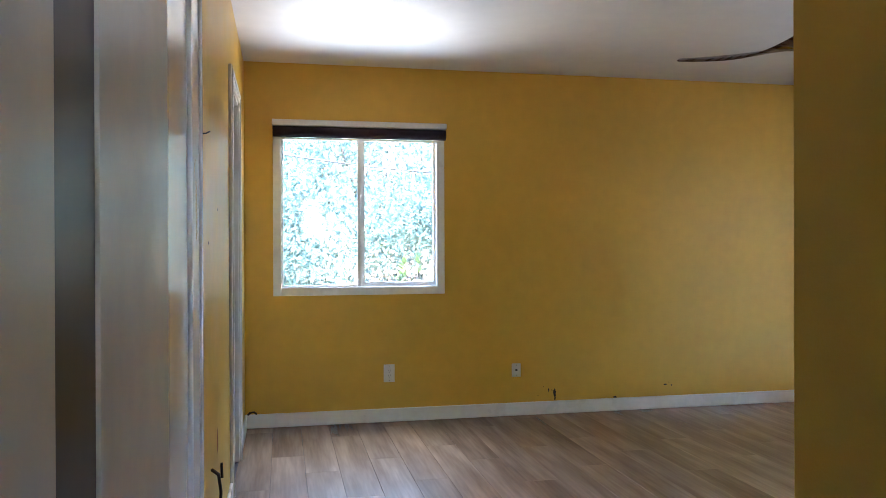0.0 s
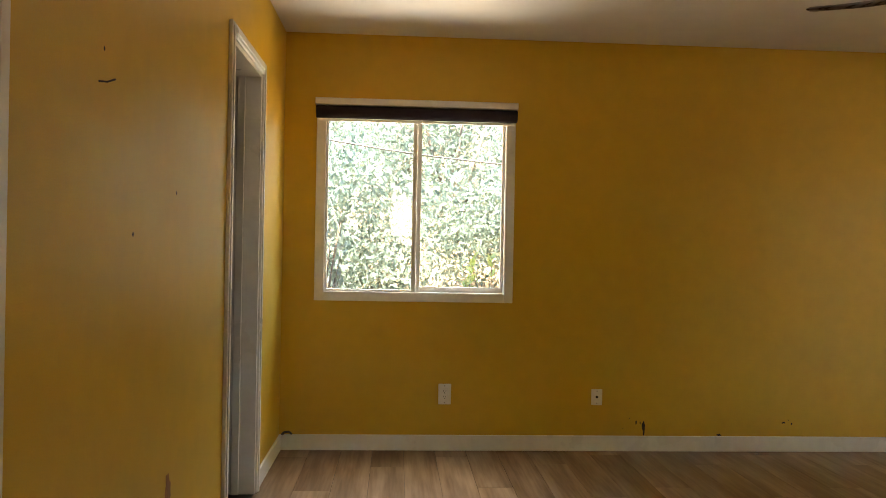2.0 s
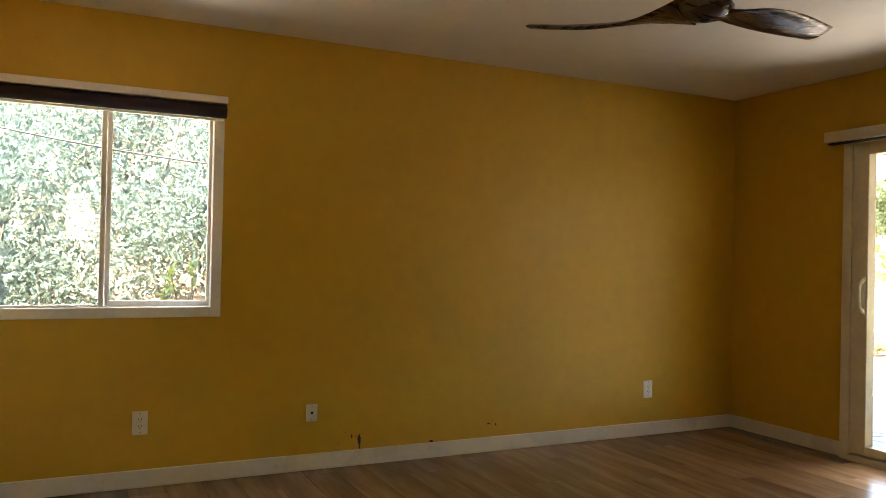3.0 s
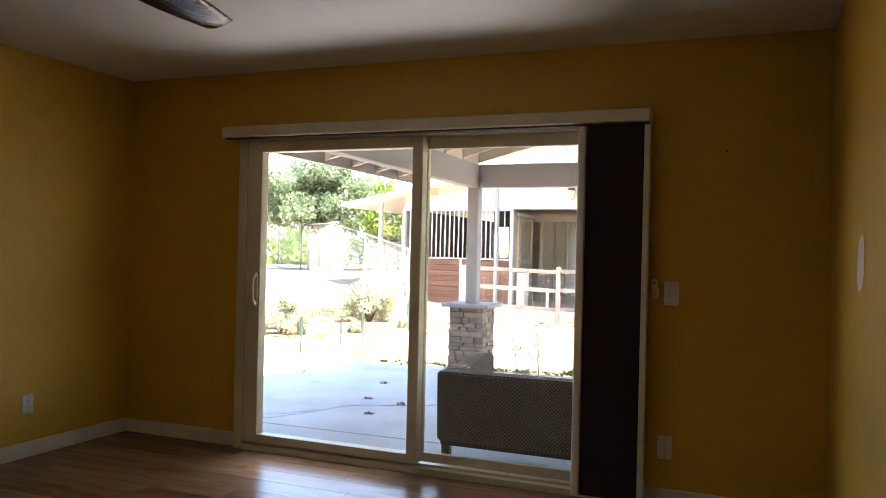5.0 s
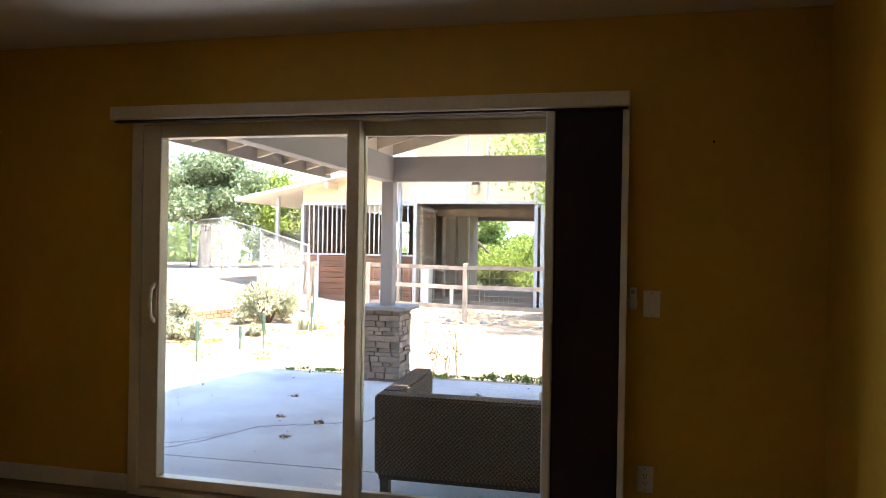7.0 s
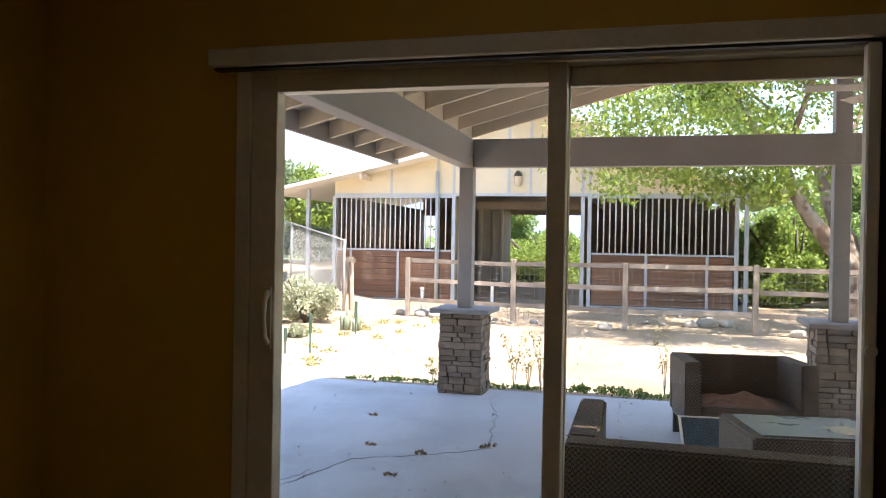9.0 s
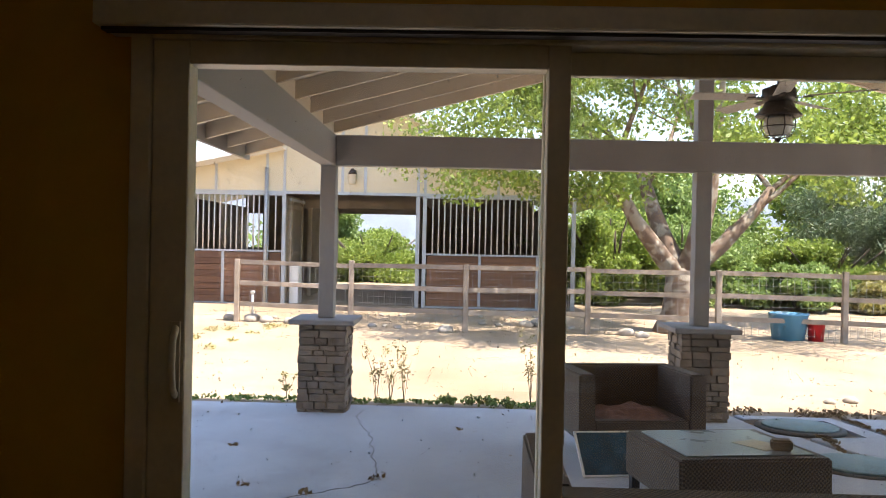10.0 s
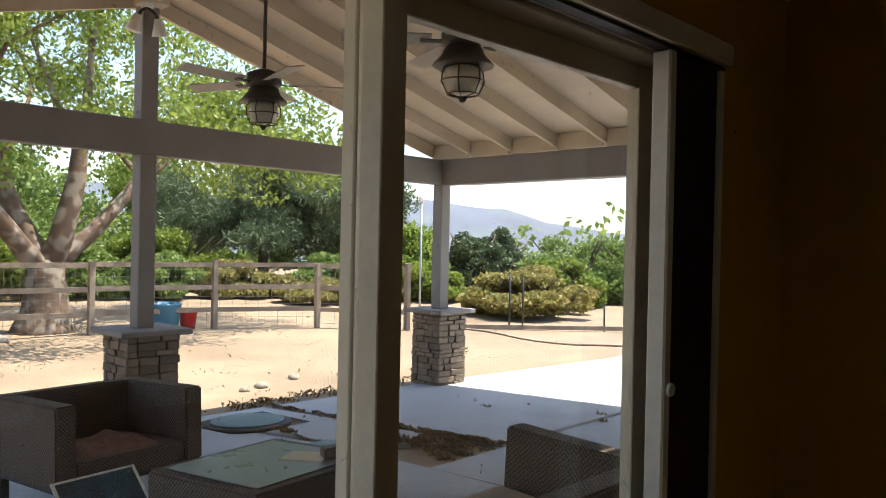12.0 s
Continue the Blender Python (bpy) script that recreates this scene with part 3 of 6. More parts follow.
def ground_z(x, y):
    z = -0.33 - 0.09 * smooth(10.9, 12.4, x) + 0.13 * smooth(19.5, 23, x)
    z += 0.15 * max(0.0, min(y, 10) - 5.0) * smooth(13, 17, x)                        # bank behind the garden
    z += 0.23 * (1 - smooth(4, 9, x)) + 0.55 * max(0.0, min(y, 22) - 2.2) * (1 - smooth(4, 9, x))   # steep slope behind the house
    z -= 10 * smooth(34, 80, x) + 5 * smooth(-22, -66, y) * smooth(-5, 10, x)
    z -= 35 * smooth(60, 400, math.hypot(x, y))
    if 6 < x < 60 and y < 30:
        z += 0.03 * noise.noise(Vector((x * 0.8, y * 0.8, 0))) * smooth(11.2, 13, x)
    return z


def grid_ground():
    def steps():
        out, v, s = [0.0], 0.0, 0.5
        while v < 3000:
            s = 0.5 if v < 26 else s * 1.22
            v += s
            out.append(v)
        return [-a for a in out[:0:-1]] + out
    xs, ys = [10 + a for a in steps()], [-3 + a for a in steps()]
    verts = [(x, y, ground_z(x, y)) for x in xs for y in ys]
    n = len(ys)
    faces = [(i * n + j, (i + 1) * n + j, (i + 1) * n + j + 1, i * n + j + 1) for i in range(len(xs) - 1) for j in range(n - 1)
             if not (-1.6 < xs[i] < 4.6 and -7 < ys[j] < -0.5)]
    me = bpy.data.meshes.new("ground")
    me.from_pydata(verts, [], faces)
    me.polygons.foreach_set("use_smooth", [True] * len(me.polygons))
    me.materials.append(M_DIRT)
    return me


tagged(new("ground", grid_ground()), "dry sandy dirt yard with patches of shade", "ground", kind="structure")

# distance haze is mixed into the hills' blue-grey base colour
M_HILL = material("haze_tinted_hill", (0.125, 0.145, 0.19), 1.0, var=0.12, scale=0.01, second=(0.13, 0.165, 0.17), second_scale=0.02)


def ridge_line(name, dist, base, heights, a0, a1, label):
    """A far hill range: a strip of slopes round the east and south."""
    verts, faces, n = [], [], 90
    for i in range(n + 1):
        a = radians(a0 + (a1 - a0) * i / n)
        h = heights(i / n)
        for k, (r, zf) in enumerate(((1.0, 0.0), (1.12, 0.55), (1.25, 1.0), (1.5, 0.0))):
            wob = 1 + 0.10 * noise.noise(Vector((i * 0.35, k * 2.0, dist * 0.01)))
            verts.append((dist * r * math.cos(a), dist * r * math.sin(a), base + h * zf * wob))
    for i in range(n):
        for k in range(3):
            faces.append((i * 4 + k, (i + 1) * 4 + k, (i + 1) * 4 + k + 1, i * 4 + k + 1))
    me = bpy.data.meshes.new(name)
    me.from_pydata(verts, [], faces)
    me.polygons.foreach_set("use_smooth", [True] * len(me.polygons))
    me.materials.append(M_HILL)
    return tagged(new(name, me), label, "hills", kind="structure")


ridge_line("backdrop_hills", 1500, -40, lambda u: 45 + 105 * smooth(0.05, 0.24, u) + 22 * noise.noise(Vector((u * 14, 0, 3))) + 10 * noise.noise(Vector((u * 41, 1, 3))), -75, 60, "far mountain range, tinted blue-grey for distance haze")

# ---- patio ----
PX1 = 10.83
FALL = 0.044                             # the patio drains away from the house
TILT = math.degrees(math.atan(FALL))


def pz(x):
    """Top of the patio."""
    return -0.05 - FALL * (x - 5.3)


def sloped(x0, x1, y0, y1, top, low):
    """A block whose faces follow the patio's fall, from top to low under it."""
    bm = bmesh.new()
    v = [bm.verts.new((x, y, pz(x) - d)) for x in (x0, x1) for y in (y0, y1) for d in (low, top)]
    for q in ((0, 1, 3, 2), (4, 6, 7, 5), (0, 4, 5, 1), (2, 3, 7, 6), (0, 2, 6, 4), (1, 5, 7, 3)):
        bm.faces.new([v[i] for i in q])
    return bm


patio = structure("pavement", sloped(RX + 0.185, 10.3, -13.2, 1.9, 0.03, 0.2), M_DIRT, "concrete patio of large slabs with leafy gaps", "patio")


def slab(pts):
    """A concrete slab from its corners, with softened edges."""
    bm = bmesh.new()
    top = [bm.verts.new((x, y, pz(x))) for x, y in pts]
    low = [bm.verts.new((x, y, pz(x) - 0.12)) for x, y in pts]
    bm.faces.new(top)
    bm.faces.new(low[::-1])
    for i in range(len(pts)):
        j = (i + 1) % len(pts)
        bm.faces.new((top[i], low[i], low[j], top[j]))
    bmesh.ops.bevel(bm, geom=[e for e in bm.edges if all(v in top for v in e.verts)], offset=0.008, segments=1, affect="EDGES")
    part("slab", bm, M_CONCRETE, patio)


slab(((5.29, 1.9), (5.29, -5.05), (6.18, -5.05), (6.0, 1.9)))
slab(((6.012, 1.9), (6.192, -5.05), (8.6, -5.13), (9.7, -4.96), (9.8, -4.76), (PX1 - 0.03, -4.70), (PX1, 1.9)))
slab(((5.29, -5.07), (5.29, -13.2), (7.75, -13.2), (7.75, -5.09)))
slab(((8.45, -5.28), (8.3, -5.92), (PX1 - 0.08, -5.72), (PX1 - 0.04, -4.76), (10.56, -4.78), (10.56, -5.58), (9.75, -5.58), (9.68, -5.04)))
slab(((7.83, -6.02), (7.83, -13.2), (10.2, -13.2), (10.25, -11.5), (10.62, -8.2), (PX1 - 0.09, -5.82)))

# stone pillars with posts
PCX, PYS = 10.55, (-0.60, -4.31, -8.11)
CAPZ, BASEZ = 0.638, pz(10.58)
HALF = 0.225


def stone_mesh(w, h, seed):
    rnd = random.Random(seed)
    bm = bmesh.new()
    box(bm, (-w / 2, -0.03, -h / 2), (w / 2, 0.03, h / 2), 0.006)
    for v in bm.verts:
        v.co += Vector((rnd.uniform(-0.004, 0.004), rnd.uniform(-0.008, 0.008), rnd.uniform(-0.003, 0.003)))
    return finish(bm, "stone", M_STONE)


STONES = [(w, h, stone_mesh(w, h, i * 7 + k)) for i, (w, h) in enumerate(((0.10, 0.05), (0.16, 0.05), (0.22, 0.05), (0.12, 0.075), (0.18, 0.075), (0.26, 0.075))) for k in range(3)]


def pillar(cy, seed):
    rnd = random.Random(seed)
    p = thing("stone_pillar", (PCX, cy, BASEZ), "stacked grey-brown ledge stone pillar with a slab cap", "pillar", "patio pillars")
    h = HALF - 0.04
    part("core", boxes(((PCX - h, cy - h, BASEZ - 0.06), (PCX + h, cy + h, CAPZ - 0.05))), M_MORTAR, p)
    part("cap", boxes(((PCX - 0.32, cy - 0.32, CAPZ - 0.05), (PCX + 0.32, cy + 0.32, CAPZ)), bevel=0.008), M_CAP, p, "grey flagstone cap")
    z = BASEZ - 0.01
    while z < CAPZ - 0.065:
        hh = 0.05 if rnd.random() < 0.5 else 0.075
        if z + hh > CAPZ - 0.04:
            hh = 0.05
        for side in range(4):
            a = -HALF + rnd.uniform(-0.015, 0.0)
            while a < HALF - 0.03:
                w, _, me = rnd.choice([s for s in STONES if s[1] == hh])
                w = min(w, HALF + 0.012 - a) if HALF - a - w > 0.06 else HALF + 0.012 - a
                mw = max(v.co.x for v in me.vertices) * 2
                c, d = a + w / 2, h + 0.012 + rnd.uniform(-0.004, 0.016)
                off = {0: (-d, c), 1: (d, c), 2: (c, -d), 3: (c, d)}[side]
                piece("stone", me, p, (PCX + off[0], cy + off[1], z + hh / 2), (0, 0, radians((90, 90, 0, 0)[side])), ((w - 0.005) / mw, 1, (hh - 0.004) / hh))
                a += w
        z += hh
    return p


for i, cy in enumerate(PYS):
    pillar(cy, 11 + i)

# roof over the patio
BZ0, BZ1, RIDGE = 2.155, 2.458, -4.30
SLOPE = 0.264


def under(y):
    """Underside of the rafters."""
    return 2.49 + SLOPE * (3.67 - abs(y - RIDGE))


cover = thing("patio_cover", (PCX, RIDGE, CAPZ), "open gabled patio roof, taupe posts and beams, cream rafters", "patio cover")
for cy in PYS:
    part("post", boxes(((PCX - 0.076, cy - 0.076, CAPZ), (PCX + 0.076, cy + 0.076, BZ0 - 0.001)), bevel=0.006), M_TAUPE, cover)
part("king_post", boxes(((PCX - 0.076, PYS[1] - 0.076, BZ1 + 0.001), (PCX + 0.076, PYS[1] + 0.076, under(RIDGE) - 0.01)), bevel=0.006), M_TAUPE, cover)
part("front_beam", boxes(((PCX - 0.068, PYS[2] + 0.072, BZ0), (PCX + 0.068, PYS[0] - 0.072, BZ1)), bevel=0.006), M_TAUPE, cover)
for cy in (PYS[0], PYS[2]):
    part("side_beam", boxes(((RX + 0.19, cy - 0.07, BZ0 - 0.005), (PCX + 0.07, cy + 0.07, BZ1)), bevel=0.006), M_TAUPE, cover)
part("ridge_board", boxes(((RX + 0.19, RIDGE - 0.02, under(RIDGE) - 0.0), (PCX + 0.18, RIDGE + 0.02, under(RIDGE) + 0.17))), M_RAFTER, cover)
part("ridge_block", boxes(((PCX - 0.22, RIDGE - 0.11, under(RIDGE) - 0.012), (PCX + 0.16, RIDGE + 0.11, under(RIDGE) + 0.07)), bevel=0.004), M_RAFTER, cover)
EAVE = 4.56


def rafter(bm, x, s, w, h, lift=0.0, y_in=0.03):
    y0, y1 = RIDGE + s * y_in, RIDGE + s * EAVE
    v = []
    for xx in (x - w / 2, x + w / 2):
        for y in (y0, y1):
            for dz in (0, h):
                v.append(bm.verts.new((xx, y, under(y) + lift + dz)))
    for q in ((0, 1, 3, 2), (4, 6, 7, 5), (0, 4, 5, 1), (2, 3, 7, 6), (0, 2, 6, 4), (1, 5, 7, 3)):
        bm.faces.new([v[i] for i in q])
    return bm


# unseen stucco gable, added to stop sun leaking between house wall and roof
bm = bmesh.new()
front, back = [[bm.verts.new((x, RIDGE + y, z)) for y, z in ((-0.97, 3.302), (0.97, 3.302), (0.0, 3.575))] for x in (RX + 0.153, RX + 0.18)]
bm.faces.new(front[::-1])
bm.faces.new(back)
for k in range(3):
    bm.faces.new((front[k], front[(k + 1) % 3], back[(k + 1) % 3], back[k]))
structure("gable_wall", bm, M_STUCCO, "unseen stucco gable added to keep sun off the patio", "wall")

for i in range(9):
    for s in (-1, 1):
        part("rafter", rafter(bmesh.new(), PCX + 0.05 - 0.61 * i, s, 0.042, 0.14), M_RAFTER, cover)
for s in (-1, 1):
    part("roof_deck", rafter(bmesh.new(), (RX + 0.19 + PCX + 0.20) / 2, s, PCX + 0.20 - RX - 0.19, 0.025, 0.142, 0.0), M_DECKING, cover)
    part("roofing", rafter(bmesh.new(), (RX + 0.19 + PCX + 0.24) / 2, s, PCX + 0.24 - RX - 0.19, 0.02, 0.17, 0.0), M_ROOF, cover)
    y = RIDGE + s * (EAVE + 0.022)
    part("fascia", boxes(((RX + 0.19, y - 0.02, under(y) - 0.03), (PCX + 0.2, y + 0.02, under(y) + 0.16))), M_TAUPE, cover)
    bm = bmesh.new()
    for i in range(8):
        x = PCX + 0.05 - 0.61 * i
        yb = RIDGE + s * 3.69
        box(bm, (x - 0.585, yb - 0.02, BZ1), (x - 0.025, yb + 0.02, under(yb) + 0.14))
    part("blocking", bm, M_RAFTER, cover)

# ---- barn ----
BX = 23.18
BGZ = -0.29
barn = thing("horse_barn", (BX, 0.7, BGZ), "raised-centre horse barn, cream siding, barred stalls, red-brown planks", "barn")
BL, BR, AL, AR, BDEPTH = 6.27, -4.65, 2.73, -0.80, 9.0
PTOP, PBOT, BTOP = 1.11, -0.25, 2.60     # planks' top and foot, bars' top
for y in (BL, 3.19, AL, AR, -0.98, BR):
    part("frame_post", boxes(((BX - 0.05, y - 0.05, BGZ - 0.2), (BX + 0.05, y + 0.05, BTOP + 0.02)), bevel=0.005), M_BARNFRAME, barn)
part("drain_pipe", tube(bmesh.new(), [(BX - 0.12, 3.19, BGZ - 0.1), (BX - 0.12, 3.19, 3.3)], 0.045, 8), M_BARNFRAME, barn)
for y0, y1 in ((BL - 0.05, 3.24), (3.14, AL + 0.05), (-1.03, BR + 0.05)):
    for z in (PBOT - 0.03, PTOP, BTOP):
        part("frame_rail", boxes(((BX - 0.04, y1, z - 0.025), (BX + 0.04, y0, z + 0.025))), M_BARNFRAME, barn)
BAR = finish(tube(bmesh.new(), [(0, 0, 0), (0, 0, BTOP - PTOP - 0.05)], 0.021, 6), "bar", M_BARNBAR)
PLANK_B = finish(box(bmesh.new(), (-0.02, -0.5, -0.080), (0.02, 0.5, 0.080), 0.004), "plank", M_BARNWOOD)
rnd = random.Random(5)


def stall_front(y0, y1, splits):
    n = int((y0 - y1) / 0.148)
    for i in range(1, n):
        piece("bar", BAR, barn, (BX, y0 + (y1 - y0) * i / n, PTOP + 0.025))
    edges = [y0] + splits + [y1]
    for a, b in zip(edges, edges[1:]):
        for k in range(8):
            piece("plank", PLANK_B, barn, (BX + 0.01 + rnd.uniform(-0.012, 0.006), (a + b) / 2, PBOT + 0.085 + k * 0.165), (0, 0, 0), (1, a - b - 0.03, 1))
        if b != y1:
            part("stall_upright", boxes(((BX - 0.045, b - 0.035, PBOT - 0.03), (BX - 0.012, b + 0.035, PTOP))), M_BARNFRAME, barn)


stall_front(BL - 0.06, 3.25, [5.75, 4.33])
stall_front(3.13, AL + 0.06, [])
stall_front(-1.04, BR + 0.06, [-2.44, -3.95])
part("kerb", boxes(((BX - 0.12, BR - 0.1, BGZ - 0.3), (BX + 0.12, AR, PBOT - 0.055))), M_CONCRETE, barn, "concrete kerb")
part("kerb", boxes(((BX - 0.12, AL, BGZ - 0.3), (BX + 0.12, BL + 0.1, PBOT - 0.055))), M_CONCRETE, barn, "concrete kerb")


def quad_wall(pts, x0, x1):
    bm = bmesh.new()
    a = [bm.verts.new((x0, y, z)) for y, z in pts]
    b = [bm.verts.new((x1, y, z)) for y, z in pts]
    bm.faces.new(a)
    bm.faces.new(b[::-1])
    for i in range(len(pts)):
        j = (i + 1) % len(pts)
        bm.faces.new((a[i], b[i], b[j], a[j]))
    return bm


MIDY = 0.95


def shed(y):
    return 3.78 - 0.194 * (abs(y - MIDY) - 1.75)


def mid(y):
    return 5.10 - 0.33 * abs(y - MIDY)


part("gable_siding", quad_wall(((BL, 2.65), (BL, shed(BL)), (2.7, shed(2.7)), (2.7, mid(2.7)), (MIDY, mid(MIDY)), (-0.8, mid(-0.8)), (-0.8, shed(-0.8)), (BR, shed(BR)), (BR, 2.65)), BX - 0.02, BX + 0.03), M_BARNCREAM, barn, "cream siding")
for y in (4.55, 3.19, AL, 1.2, 0.6, AR, -0.98, -2.9):
    part("batten", boxes(((BX - 0.034, y - 0.035, 2.66), (BX - 0.021, y + 0.035, shed(y) if abs(y - MIDY) > 1.75 else mid(y) - 0.02))), M_BARNFRAME, barn)
part("header", boxes(((BX - 0.045, BR, 2.626), (BX + 0.04, BL, 2.70))), M_BARNFRAME, barn)
for pts, nm in ((((2.7, 3.78), (8.1, shed(8.1) - 0.09), (8.1, shed(8.1)), (2.7, 3.88)), "shed_roof"), (((-0.8, 3.78), (-0.8, 3.88), (-6.2, shed(-6.2)), (-6.2, shed(-6.2) - 0.09)), "shed_roof"),
                (((MIDY, mid(MIDY)), (3.35, mid(3.35)), (3.35, mid(3.35) + 0.09), (MIDY, mid(MIDY) + 0.1)), "centre_roof"), (((MIDY, mid(MIDY)), (MIDY, mid(MIDY) + 0.1), (-1.5, mid(-1.5) + 0.09), (-1.5, mid(-1.5))), "centre_roof")):
    part(nm, quad_wall(pts, BX - 0.85, BX + BDEPTH + 0.5), M_BARNROOF, barn)
for y in (5.2, -4.0):
    part("roof_purlin", boxes(((BX - 0.8, y - 0.05, shed(y) - 0.26), (BX - 0.02, y + 0.05, shed(y) - 0.10))), M_RAFTER, barn)
for y in (7.1, -4.88):
    part("eave_post", boxes(((BX - 0.06, y - 0.05, BGZ - 0.2), (BX + 0.06, y + 0.05, shed(y) - 0.10))), M_BARNFRAME, barn)
for y0, y1 in ((BL, BL - 0.06), (AR - 0.03, AR + 0.03), (BR + 0.06, BR)):
    part("partition", boxes(((BX + 0.06, min(y0, y1), BGZ - 0.1), (BX + BDEPTH, max(y0, y1), 2.62))), M_BARNDARK, barn)
# aisle side of the left stalls: plank wall, framed stall doors, pale posts
part("aisle_wall", boxes(((BX + 0.06, AL - 0.02, BGZ), (BX + 2.0, AL + 0.04, 2.6)), ((BX + 3.4, AL - 0.02, BGZ), (BX + BDEPTH, AL + 0.04, 2.6))), M_AISLE, barn, "weathered tan plank wall")
for x in (BX + 0.5, BX + 1.95, BX + 3.4, BX + 5.2, BX + 7.0):
    part("door_post", boxes(((x - 0.07, AL - 0.10, BGZ), (x + 0.07, AL - 0.021, 2.6)), bevel=0.006), M_BARNCREAM if x > BX + 6 else M_AISLE, barn, "timber door post")
slid = part("stall_door", boxes(((BX + 0.7, AL - 0.075, BGZ + 0.08), (BX + 1.8, AL - 0.03, 2.42)), bevel=0.004), M_BARNDARK, barn, "dark sliding stall door")
for z in (0.05, 1.05, 2.32):
    part("door_batten", boxes(((BX + 0.72, AL - 0.095, z - 0.06), (BX + 1.78, AL - 0.076, z + 0.06))), M_AISLE, slid)
part("door_track", boxes(((BX + 0.2, AL - 0.14, 2.46), (BX + 4.0, AL - 0.10, 2.53))), M_BARNFRAME, barn)
part("tie_beam", boxes(((BX + 2.0, AR, 2.35), (BX + 2.15, AL - 0.15, 2.58))), M_BARNDARK, barn)
part("rear_wall", boxes(((BX + BDEPTH, AL, BGZ), (BX + BDEPTH + 0.06, 5.6, 2.6)), ((BX + BDEPTH, 5.6, BGZ), (BX + BDEPTH + 0.06, BL, PTOP)), ((BX + BDEPTH, BR, BGZ), (BX + BDEPTH + 0.06, AR, 3.75)), ((BX + BDEPTH, AR, 2.46), (BX + BDEPTH + 0.06, AL, 4.4)), ((BX + BDEPTH, AL, 2.4), (BX + BDEPTH + 0.06, BL, 3.7))), M_BARNDARK, barn)
part("barn_floor", boxes(((BX + 0.13, BR, BGZ - 0.2), (BX + BDEPTH, BL, BGZ + 0.005))), M_DIRT, barn)
lamp = thing("barn_lantern", (BX - 0.1, 0.925, 2.92), "small bronze wall lantern on the barn gable", "wall lamp")
part("backplate", boxes(((BX - 0.06, 0.84, 2.98), (BX - 0.035, 1.01, 3.28)), bevel=0.004), M_BRONZE, lamp)
bm = bmesh.new()
lathe(bm, [(0.06, 2.90), (0.105, 2.95), (0.105, 3.14), (0.125, 3.15), (0.03, 3.29)], pose(BX - 0.165, 0.925, 0), 8)
part("lantern_body", bm, M_GLOBE, lamp, "frosted glass body")
bm = bmesh.new()
lathe(bm, [(0.128, 3.152), (0.10, 3.22), (0.03, 3.31)], pose(BX - 0.165, 0.925, 0), 8)
part("lantern_cap", bm, M_BRONZE, lamp)
fridge = thing("white_cabinet", (BX + 0.5, 2.45, BGZ), "white upright cabinet just inside the barn aisle", "cabinet")
part("body", boxes(((BX + 0.25, 2.38, BGZ + 0.006), (BX + 0.75, 2.62, 0.72)), bevel=0.01), M_PLATE, fridge)
part("feed_ledge", boxes(((BX + 0.2, 1.6, 0.2), (BX + 0.5, 2.37, 0.26)), ((BX + 0.22, 1.62, BGZ + 0.006), (BX + 0.3, 1.70, 0.199))), M_PLATE, fridge)

# ---- rail fence ----
FPOSTS = [(19.9, 3.0), (19.6, 0.42), (18.7, -2.06), (19.1, -4.62), (18.75, -7.22), (18.5, -9.65), (17.3, -11.4), (15.9, -12.72)]
fence = thing("rail_fence", (19.1, -4.62, ground_z(19.1, -4.62)), "weathered wooden post and rail fence backed with wire mesh", "fence")
for i, (x, y) in enumerate(FPOSTS):
    z = ground_z(x, y)
    part("fence_post", boxes(((x - 0.055, y - 0.055, z - 0.2), (x + 0.055, y + 0.055, z + 1.39 + 0.04 * (i % 2))), bevel=0.01), M_FENCE, fence)
wire = bmesh.new()
for i, ((x0, y0), (x1, y1)) in enumerate(zip(FPOSTS, FPOSTS[1:])):
    z0, z1 = ground_z(x0, y0), ground_z(x1, y1)
    d = Vector((x1 - x0, y1 - y0, 0)).normalized()
    for k, h in enumerate((1.33, 0.87, 0.40)):
        part("rail", beam_between(bmesh.new(), Vector((x0, y0, z0 + h)) + d * 0.06, Vector((x1, y1, z1 + h + 0.02 * (i % 3 - 1))) - d * 0.06, 0.045, 0.095), M_FENCE, fence)
    for k in range(9):
        h = 0.1 + k * 0.142
        beam_between(wire, (x0 + 0.06, y0, z0 + h), (x1 + 0.06, y1, z1 + h), 0.004, 0.004)
    n = int(math.hypot(x1 - x0, y1 - y0) / 0.13)
    for k in range(1, n):
        u = k / n
        x, y, z = x0 + (x1 - x0) * u + 0.06, y0 + (y1 - y0) * u, z0 + (z1 - z0) * u
        beam_between(wire, (x, y, z + 0.06), (x, y, z + 1.25), 0.004, 0.004)
tagged(part("wire_mesh", wire, M_WIRE, fence, "fine wire mesh"), kind="stuff")

